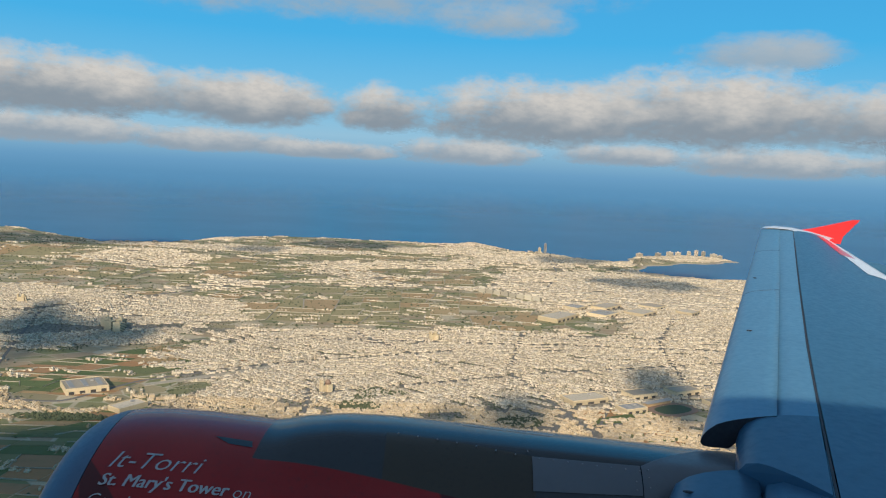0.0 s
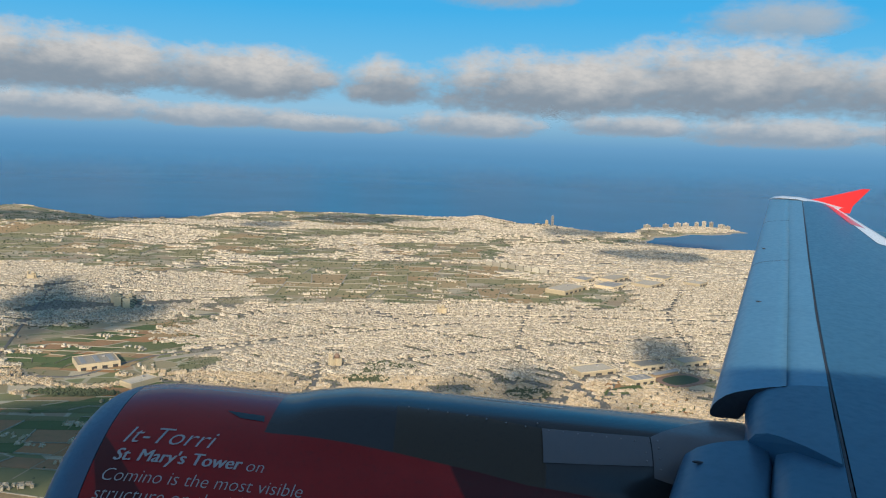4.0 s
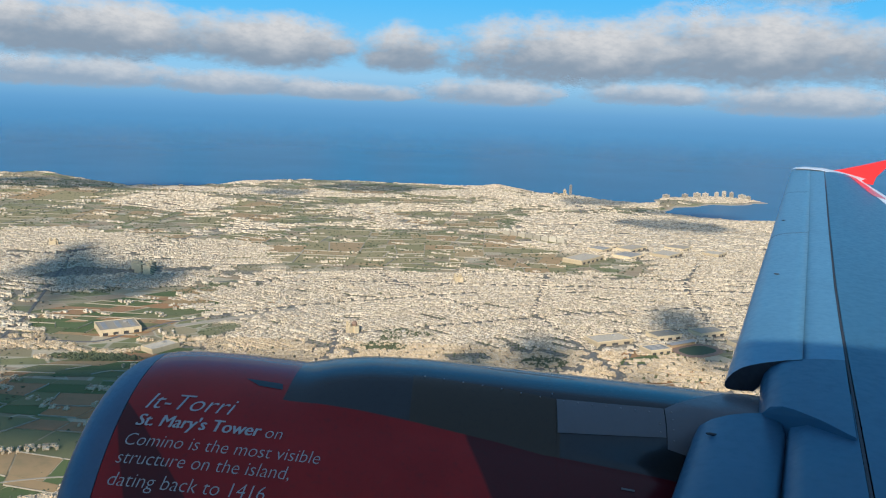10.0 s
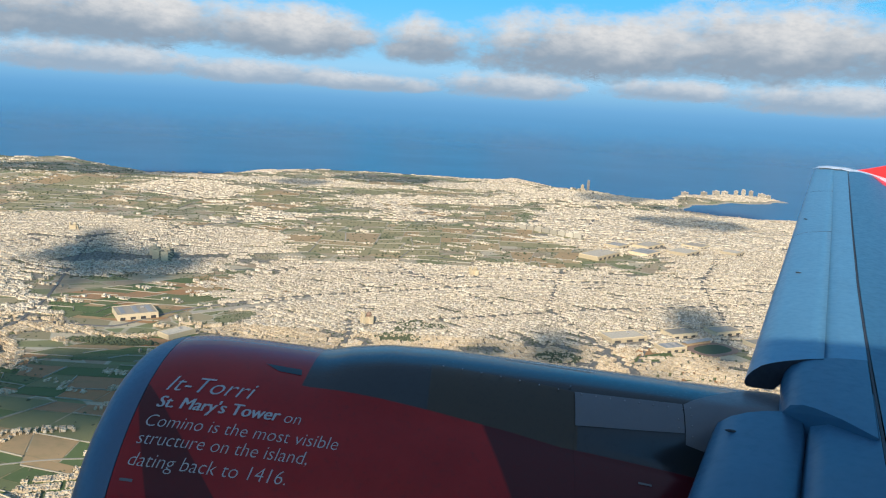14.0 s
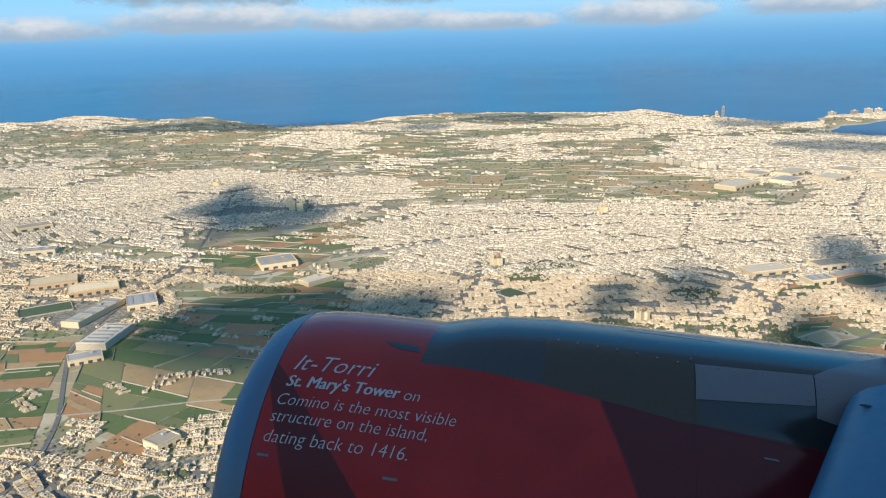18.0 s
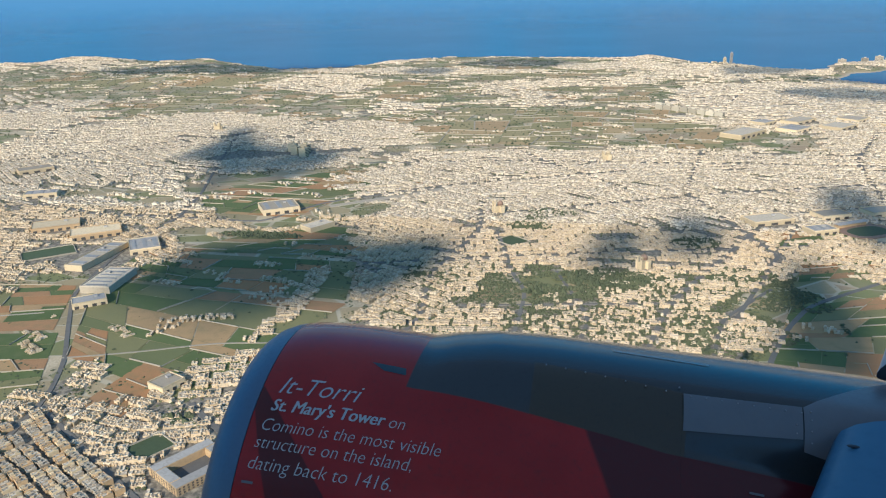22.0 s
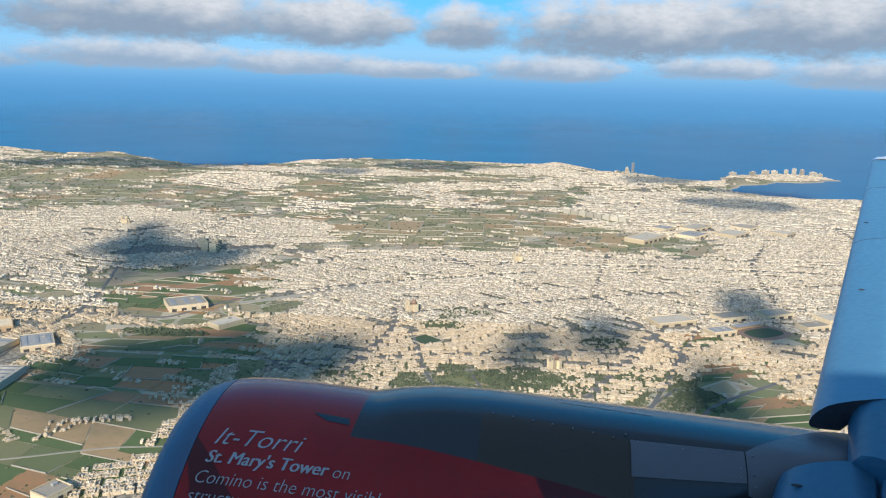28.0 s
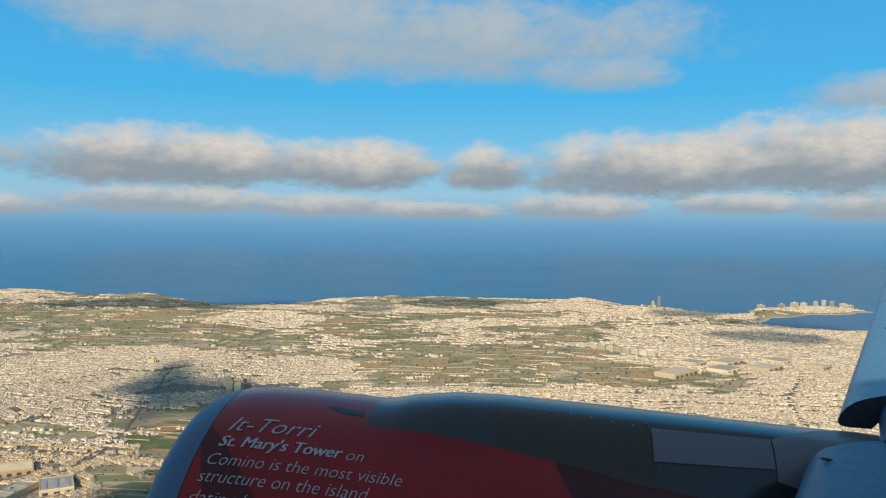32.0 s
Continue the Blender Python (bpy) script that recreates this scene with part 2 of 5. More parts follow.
FIELD, DRY = soil("field_soil", False), soil("dry_terrace_soil", True)
RUBBLE = plain("rubble_wall", (0.37, 0.32, 0.24))
TANWALL = plain("tan_limestone", (0.51, 0.35, 0.19), spread=0.25)
CREAM = plain("cream_plaster", (0.59, 0.465, 0.29), spread=0.25)
PALEROOF = plain("pale_roofing", (0.42, 0.355, 0.265), spread=0.4)
WHITEROOF = plain("white_roofing", (0.52, 0.455, 0.345), spread=0.4, scale=2.5)
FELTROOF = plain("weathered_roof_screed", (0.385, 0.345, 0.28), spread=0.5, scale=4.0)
GREYROOF = plain("grey_roofing", (0.34, 0.32, 0.29))
OPENING = plain("dark_opening", (0.06, 0.055, 0.05), 0.85)
SKYLIGHT = plain("roof_light_glazing", (0.27, 0.265, 0.25), 0.6)
TURF = plain("green_turf", (0.06, 0.085, 0.035))
CLAY = plain("red_clay", (0.25, 0.16, 0.11))
ROADWAY = plain("roadway", (0.145, 0.138, 0.125), 0.9, 0.1, 0.5)


def land():
    m = Nodes("land", 0.95)
    pos = m.position()
    sep = m.node("SeparateXYZ", Vector=pos)
    warp = m.node("Mapping", Vector=pos, Scale=(1.0, 1.6, 0.0), Rotation=(0, 0, 0.35))
    field = m.node("TexVoronoi", Vector=warp.outputs[0], Scale=0.075, Randomness=0.85)
    hedge = m.t.nodes.new("ShaderNodeTexVoronoi")
    hedge.feature = "DISTANCE_TO_EDGE"
    m.put(hedge.inputs["Vector"], warp.outputs[0])
    hedge.inputs["Scale"].default_value, hedge.inputs["Randomness"].default_value = 0.075, 0.85
    pick = m.node("SeparateXYZ", Vector=field.outputs["Color"]).outputs[0]
    crop = m.ramp(pick, (0.0, (0.16, 0.175, 0.07)), (0.2, (0.31, 0.25, 0.14)), (0.31, (0.36, 0.28, 0.165)),
                  (0.5, (0.175, 0.175, 0.075)), (0.62, (0.46, 0.38, 0.26)), (0.75, (0.33, 0.24, 0.15)), (0.9, (0.24, 0.20, 0.11)),
                  mode="CONSTANT")
    furrow = m.noise(2.2, 4, pos)
    crop = m.mix(m.math("MULTIPLY", m.grey(furrow, 0.4, 0.7), 0.4), crop, (0.20, 0.17, 0.085))
    wall = m.math("SUBTRACT", 1.0, m.grey(hedge.outputs["Distance"], 0.015, 0.035))
    crop = m.mix(m.math("MULTIPLY", wall, 0.8), crop, (0.42, 0.37, 0.27))
    scrub = m.noise(0.05, 6, pos)
    crop = m.mix(m.math("MULTIPLY", m.grey(scrub, 0.5, 0.62), 0.5), crop, (0.225, 0.19, 0.115))
    town = m.mix(m.grey(m.noise(0.9, 4, pos), 0.35, 0.7), (0.105, 0.095, 0.077), (0.33, 0.285, 0.215))
    att = m.t.nodes.new("ShaderNodeAttribute")
    att.attribute_name = "urban"
    c = m.mix(m.grey(m.math("ADD", att.outputs["Fac"], m.math("MULTIPLY_ADD", m.noise(0.15, 4, pos), 0.5, -0.25)), 0.4, 0.6), crop, town)
    shore = m.math("SUBTRACT", 1.0, m.grey(m.math("ADD", sep.outputs[2], m.math("MULTIPLY_ADD", scrub, 1.2, -0.6)), 0.3, 1.0))
    c = m.mix(shore, c, (0.36, 0.31, 0.23))
    m.colour(c)
    m.bump(furrow, 0.3, 0.3)
    return m.mat


def water():
    m = Nodes("sea_water", 0.22)
    pos = m.position()
    n = m.noise(0.004, 4, pos)
    m.colour(m.mix(m.grey(n, 0.35, 0.7), (0.016, 0.132, 0.268), (0.020, 0.150, 0.298)))
    m.p.inputs["IOR"].default_value = 1.33
    m.p.inputs["Specular IOR Level"].default_value = 0.02
    m.bump(m.noise(0.5, 6, pos), 0.6, 0.25)
    # haze is put into the alpha: the water fades out towards the horizon
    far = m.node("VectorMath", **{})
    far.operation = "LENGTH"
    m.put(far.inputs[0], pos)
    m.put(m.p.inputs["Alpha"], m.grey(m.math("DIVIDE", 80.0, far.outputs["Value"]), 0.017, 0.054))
    return m.mat


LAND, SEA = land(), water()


def leafy(name, a, b):
    m = Nodes(name, 0.9)
    m.colour(m.mix(m.island(), a, b))
    return m.mat


LEAF = leafy("tree_leaves", (0.052, 0.066, 0.030), (0.10, 0.108, 0.055))
ASPHALT = painted("asphalt", (0.11, 0.105, 0.10), 0.9, dirt=0.3, scale=0.6)


# ---- builders ----
def mesh_of(name, verts, faces, mat, smooth=False):
    me = bpy.data.meshes.new(name)
    me.from_pydata(verts, [], faces)
    if mat:
        me.materials.append(mat)
    if smooth:
        me.polygons.foreach_set("use_smooth", [True] * len(me.polygons))
    me.update()
    return me


def part(name, data, parent, label="", mat=None):
    """Links a mesh or bmesh as one object under a thing or a part."""
    if isinstance(data, bmesh.types.BMesh):
        me = bpy.data.meshes.new(name)
        data.to_mesh(me)
        data.free()
        data = me
    if mat and not data.materials:
        data.materials.append(mat)
    ob = new(name, data)
    ob.parent = parent
    if label:
        ob["label"] = label
    return ob


def thing(name, label, category, at=Matrix(), group="", kind=""):
    ob = new(name)
    ob.matrix_basis = at
    return tagged(ob, label, category, group, kind)


def grid_mesh(name, rows, mat, closed=False, smooth=True, uv=None):
    """A skin over rows of points, all rows of one length."""
    n, k = len(rows), len(rows[0])
    verts = [p for row in rows for p in row]
    faces = [(i * k + j, i * k + (j + 1) % k, (i + 1) * k + (j + 1) % k, (i + 1) * k + j)
             for i in range(n - 1) for j in range(k if closed else k - 1)]
    me = mesh_of(name, verts, faces, mat, smooth)
    if uv:
        layer = me.uv_layers.new(name="UVMap")
        flat = [c for row in uv for c in row]
        for loop in me.loops:
            layer.data[loop.index].uv = flat[loop.vertex_index]
    return me


# ---- sea and land ----
COAST = [(-2600, 1080), (-1300, 960), (-900, 870), (-700, 770), (-610, 765), (-565, 822), (-505, 832), (-440, 806), (-385, 803), (-335, 772), (-280, 730), (-230, 748),
         (-190, 800), (-130, 832), (-45, 842), (40, 832), (78, 842), (105, 800), (135, 764), (165, 740), (192, 722), (215, 740), (240, 785), (275, 800),
         (322, 794), (342, 772), (315, 754), (266, 736), (222, 702), (202, 658), (222, 626), (262, 622), (298, 618), (302, 604), (268, 577), (258, 556), (284, 562),
         (326, 600), (342, 642), (372, 684), (420, 694), (540, 706), (700, 640), (1100, 560), (2600, 420)]
CX = np.array([p[0] for p in COAST], float)
CY = np.array([p[1] for p in COAST], float)


def wob(x, y, f, seed):
    """Smooth cheap noise in -1..1 on arrays."""
    s = np.zeros_like(x, dtype=float)
    for i in range(4):
        a = seed * 1.7 + i * 2.1
        s = s + np.sin((x * np.cos(a) + y * np.sin(a)) * f * (1.0 + 0.53 * i) + seed * 3.1 + i) / (1 + 0.6 * i)
    return s / 2.0


def shore_distance(x, y):
    """Metres inland from the coast, negative at sea."""
    x, y = np.asarray(x, float), np.asarray(y, float)
    x = x + 5 * wob(x, y, 0.09, 5.0)
    y = y + 5 * wob(x, y, 0.10, 6.0)
    d = np.full(x.shape, 1e9)
    inside = np.zeros(x.shape, bool)
    px = np.append(CX, [2600, -2600])
    py = np.append(CY, [-2600, -2600])
    for i in range(len(px)):
        j = (i + 1) % len(px)
        ax, ay, bx, by = px[i], py[i], px[j], py[j]
        t = np.clip(((x - ax) * (bx - ax) + (y - ay) * (by - ay)) / ((bx - ax) ** 2 + (by - ay) ** 2), 0, 1)
        d = np.minimum(d, np.hypot(x - ax - t * (bx - ax), y - ay - t * (by - ay)))
        if ay != by:
            inside ^= ((ay > y) != (by > y)) & (x < (bx - ax) * (y - ay) / (by - ay) + ax)
    return np.where(inside, d, -d)


# low hills and ridges: x, y, half-width, half-depth, height
HILLS = [(-548, 800, 40, 22, 5.5), (-380, 776, 55, 24, 4.5), (72, 815, 26, 18, 4.5), (-120, 800, 100, 30, 3), (130, 735, 36, 16, 4), (-195, 620, 60, 30, 6), (-330, 630, 60, 28, 4),
         (-250, 400, 90, 60, 2), (240, 700, 40, 30, 2), (285, 780, 45, 12, 2), (-620, 740, 60, 26, 4)]
# open country: x, y, half-width, half-depth
OPEN = [(-88, 168, 36, 42), (-142, 142, 40, 34), (-86, 222, 40, 17), (-100, 292, 56, 24), (60, 175, 22, 28), (-15, 428, 120, 66), (-330, 620, 160, 90),
        (-330, 340, 50, 50), (-120, 700, 130, 60), (60, 570, 70, 40), (170, 415, 26, 14), (-105, 262, 34, 18), (-270, 490, 50, 40), (-175, 262, 26, 9), (92, 252, 12, 8),
        (-10, 196, 30, 5)]
# close-built towns
TOWN = [(40, 310, 120, 62), (-30, 232, 40, 30), (-210, 370, 70, 80), (-200, 590, 40, 30), (150, 520, 90, 100), (300, 775, 80, 26),
        (40, 745, 60, 24), (-78, 98, 40, 20), (-260, 260, 50, 50), (220, 330, 100, 90), (-150, 700, 110, 22), (130, 700, 70, 30),
        (-20, 150, 34, 30), (250, 620, 60, 60), (20, 170, 26, 16), (-60, 128, 14, 22), (-120, 400, 40, 40), (-74, 180, 4, 24), (-38, 195, 16, 16), (-100, 125, 5, 4)]


def land_z(x, y):
    d = shore_distance(x, y)
    z = np.where(d > 0, 0.4 + 2.2 * (1 - np.exp(-np.maximum(d, 0) / 14)), np.maximum(d * 0.3, -3))
    g = np.clip(d / 30, 0, 1)
    for hx, hy, rx, ry, h in HILLS:
        z = z + g * h * np.exp(-((x - hx) / rx) ** 2 - ((y - hy) / ry) ** 2)
    return z + g * 0.8 * wob(np.asarray(x, float), np.asarray(y, float), 0.012, 2.0)


def blobs(x, y, zones, seed):
    u = np.zeros_like(x, dtype=float)
    wx, wy = x + 9 * wob(x, y, 0.06, seed), y + 9 * wob(x, y, 0.065, seed + 1)
    for cx, cy, rx, ry in zones:
        u = np.maximum(u, 1.3 - np.hypot((wx - cx) / rx, (wy - cy) / ry))
    return np.clip(u * 2.5, 0, 1)


def urban(x, y):
    """How closely built the land is, 0 to 1."""
    x, y = np.asarray(x, float), np.asarray(y, float)
    far = np.clip((y - 380) / 200, 0, 1)
    base = 0.78 - 0.5 * far + 0.45 * wob(x, y, 0.022, 9.0) + 0.25 * wob(x, y, 0.06, 4.0)
    u = base * (1 - blobs(x, y, OPEN, 3.0))
    return np.clip(np.maximum(u, blobs(x, y, TOWN, 7.0) * 0.95), 0, 1)


def build_ground():
    xs = np.concatenate([np.linspace(-2600, -760, 40)[:-1], np.linspace(-760, 640, 260), np.linspace(640, 2600, 40)[1:]])
    ys = np.concatenate([np.linspace(-2600, 60, 40)[:-1], np.linspace(60, 900, 190), np.linspace(900, 1300, 30)[1:]])
    gx, gy = np.meshgrid(xs, ys)
    gz = land_z(gx, gy)
    n, k = gx.shape
    me = bpy.data.meshes.new("ground")
    idx = np.arange(n * k).reshape(n, k)
    q = np.stack([idx[:-1, :-1], idx[:-1, 1:], idx[1:, 1:], idx[1:, :-1]], -1).reshape(-1, 4)
    me.from_pydata(np.stack([gx, gy, gz], -1).reshape(-1, 3).tolist(), [], q.tolist())
    me.polygons.foreach_set("use_smooth", [True] * len(me.polygons))
    me.attributes.new("urban", "FLOAT", "POINT").data.foreach_set("value", urban(gx, gy).reshape(-1))
    me.materials.append(LAND)
    return tagged(new("ground", me), "pale dry land with small green and brown fields between towns", "ground", kind="structure")


def build_sea():
    ring = [(0, 0, 0)]
    rad = [60, 300, 800, 1500, 2600, 4960]
    for r in rad:
        ring += [(r * math.cos(a * math.tau / 96), r * math.sin(a * math.tau / 96), 0) for a in range(96)]
    faces = [(0, 1 + a, 1 + (a + 1) % 96) for a in range(96)]
    for i in range(len(rad) - 1):
        faces += [(1 + i * 96 + a, 1 + (i + 1) * 96 + a, 1 + (i + 1) * 96 + (a + 1) % 96, 1 + i * 96 + (a + 1) % 96) for a in range(96)]
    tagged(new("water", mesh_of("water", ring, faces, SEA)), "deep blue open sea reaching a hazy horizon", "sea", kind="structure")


ground = build_ground()
build_sea()


# ---- clouds ----
def cloud_material(name, top, under, puff, thick):
    """A soft bank of vapour: dense in the middle, frayed at its rim; its sunlit top and grey underside are emission
    colours.
    """
    m = Nodes(name, 1.0)
    gen = m.coords("Generated")
    sep = m.node("SeparateXYZ", Vector=gen)
    u, v = sep.outputs[0], sep.outputs[2]
    rnd = m.t.nodes.new("ShaderNodeObjectInfo").outputs["Random"]
    obj = m.coords("Object")
    shift = m.node("VectorMath", **{})
    shift.operation = "ADD"
    m.put(shift.inputs[0], m.node("Mapping", Vector=obj, Scale=(1.0, 1.0, 2.0)).outputs[0])
    comb = m.node("CombineXYZ", X=m.math("MULTIPLY", rnd, 900.0), Y=0.0, Z=m.math("MULTIPLY", rnd, 300.0))
    m.put(shift.inputs[1], comb.outputs[0])
    big = m.math("ADD", m.math("MULTIPLY", m.noise(puff, 3, shift.outputs[0], 0.5, 0.4), 0.6), m.math("MULTIPLY", m.noise(puff * 2.7, 6, shift.outputs[0], 0.6, 0.2), 0.4))
    fine = m.noise(puff * 7, 7, shift.outputs[0], 0.65)
    du = m.math("ABSOLUTE", m.math("MULTIPLY_ADD", u, 2.0, -1.0))
    dv = m.math("MULTIPLY_ADD", v, 2.0, -0.8)
    dv = m.math("MAXIMUM", m.math("MULTIPLY", dv, 0.95), m.math("MULTIPLY", dv, -1.7))
    r = m.math("ADD", m.math("POWER", du, 2.2), m.math("POWER", dv, 2.0))
    dens = m.math("SUBTRACT", m.math("MULTIPLY_ADD", big, 2.0, -0.15), r)
    dens = m.math("ADD", dens, m.math("MULTIPLY_ADD", fine, 0.7, -0.35))
    alpha = m.math("MULTIPLY", m.grey(dens, -0.05, thick), m.math("SUBTRACT", 1.0, m.grey(r, 0.7, 1.0)))
    lift = m.math("ADD", v, m.math("MULTIPLY_ADD", big, 0.8, -0.4))
    c = m.mix(m.grey(lift, 0.3, 0.72), under, top)
    c = m.mix(m.math("MULTIPLY", m.grey(fine, 0.4, 0.7), 0.25), c, under)
    em = m.node("Emission", Color=c, Strength=1.0)
    tr = m.node("BsdfTransparent")
    mx = m.t.nodes.new("ShaderNodeMixShader")
    m.put(mx.inputs[0], alpha)
    m.put(mx.inputs[1], tr.outputs[0])
    m.put(mx.inputs[2], em.outputs[0])
    m.put(m.t.nodes["Material Output"].inputs[0], mx.outputs[0])
    return m.mat


CLOUD = cloud_material("cloud_vapour", (0.61, 0.59, 0.56), (0.235, 0.29, 0.345), 0.0023, 0.75)
LOW = cloud_material("low_cloud_vapour", (0.52, 0.54, 0.55), (0.27, 0.345, 0.42), 0.0034, 0.75)
THIN = cloud_material("thin_cloud_vapour", (0.38, 0.46, 0.53), (0.29, 0.40, 0.50), 0.002, 1.0)


def cloud(az, el, wide, high, label, mat=CLOUD, dist=4000.0):
    """A far bank: azimuth right of straight out, height and size in degrees; a shell bowed about the viewer."""
    n, k = 24, 8
    rows = []
    for i in range(k + 1):
        e = radians(el + high * (i / k - 0.5))
        rows.append([(dist * math.sin(radians(wide * (j / n - 0.5))), dist * math.cos(radians(wide * (j / n - 0.5))) - dist,
                      dist * (math.tan(e) - math.tan(radians(el)))) for j in range(n + 1)])
    ob = new("cloud", grid_mesh("cloud", rows, mat))
    a = radians(az)
    ob.matrix_basis = pose(dist * math.sin(a), dist * math.cos(a), 80 + dist * math.tan(radians(el)), 0, 0, -az)
    ob.visible_shadow = False
    return tagged(ob, label, "cloud", "clouds over the sea", kind="thing")


BANK = "grey-bottomed cumulus bank with a pale sunlit top"
for az, el, wide, high, mat, label in (
        (-25, 4.75, 26, 6.6, CLOUD, BANK), (-12, 4.55, 17, 6, CLOUD, BANK), (-2.2, 4.35, 8, 5.4, CLOUD, "small ragged grey cumulus cloud"),
        (9, 4.55, 22, 7.4, CLOUD, "broad cumulus bank with a pale sunlit top"), (21, 5.15, 24, 8.6, CLOUD, "broad cumulus bank with a pale sunlit top"),
        (35, 4.55, 26, 6.8, CLOUD, BANK), (50, 4.75, 22, 7, CLOUD, BANK), (-47, 4.95, 28, 7, CLOUD, BANK),
        (-25, 1.80, 18, 3.2, LOW, "low band of grey cloud over the sea"), (-14, 1.50, 16, 2.6, LOW, "low band of grey cloud over the sea"), (-6, 1.20, 12, 2, LOW, "thin low streak of grey cloud over the sea"), (4, 1.50, 13, 3, LOW, "low pale cumulus cloud over the sea"),
        (15, 1.70, 11, 2.4, LOW, "small low grey cloud over the sea"), (25, 1.50, 16, 3.2, LOW, "low band of grey cloud over the sea"), (37, 1.70, 18, 3, LOW, "low band of grey cloud over the sea"), (-42, 1.30, 30, 2.6, LOW, "long low band of grey cloud over the sea"),
        (-9, 13.80, 56, 10.5, THIN, "wide thin veil of grey cloud high up"), (24, 8.90, 13, 4, THIN, "thin wisp of grey cloud"), (6, 10.90, 12, 4, THIN, "thin wisp of grey cloud"), (-22, 15.40, 34, 9, THIN, "wide thin veil of grey cloud high up")):
    cloud(az, el, wide, high, label, mat, 4000 + 12 * abs(az) + (300 if el < 3 else 0))


# ---- the aeroplane ----
TILT = 5.0                     # nose up
plane = thing("aeroplane", "jet airliner with a lettered red engine and grey wing", "aeroplane", pose(0, 0, 80, 0, TILT, 0))
AY, AZ = 3.92, -2.41            # the engine's axis
OUTER = [(-1.371, 0.833), (-1.363, 0.863), (-1.341, 0.893), (-1.301, 0.928), (-1.231, 0.962), (-1.141, 0.988), (-0.991, 1.003), (-0.791, 1.010), 
         (-0.491, 1.010), (-0.191, 1.008), (0.209, 0.999), (0.609, 0.984), (1.009, 0.949), (1.409, 0.898), (1.909, 0.820), (2.609, 0.690), (3.109, 0.604)]


def nacelle_r(s):
    return float(np.interp(s, [p[0] for p in OUTER], [p[1] for p in OUTER]))


def crest(s):
    """The pylon's height over the axis."""
    return float(np.interp(s, [-0.55, -0.4, -0.25, -0.05, 0.22, 0.6, 2.0, 2.5], [0.967, 1.010, 1.049, 1.083, 1.100, 1.105, 1.109, 1.096]))


def skin_r(s, deg):
    """Radius of nacelle and pylon together, deg degrees round from the cabin's side over the top."""
    n = nacelle_r(s)
    off = abs(deg - 100) / 34.0
    f = max(0.0, 1 - off ** 2.4) if off < 1 else 0.0
    return n + max(0.0, crest(s) - n) * min(1.0, f * 1.25) * (1 if s > -0.55 else 0)


def on_skin(s, deg, lift=0.0):
    r = skin_r(s, deg) + lift
    return (s, AY - r * math.cos(radians(deg)), AZ + r * math.sin(radians(deg)))


def ring_at(s, r, n=96):
    return [(s, AY - r * math.cos(a * math.tau / n), AZ + r * math.sin(a * math.tau / n)) for a in range(n)]


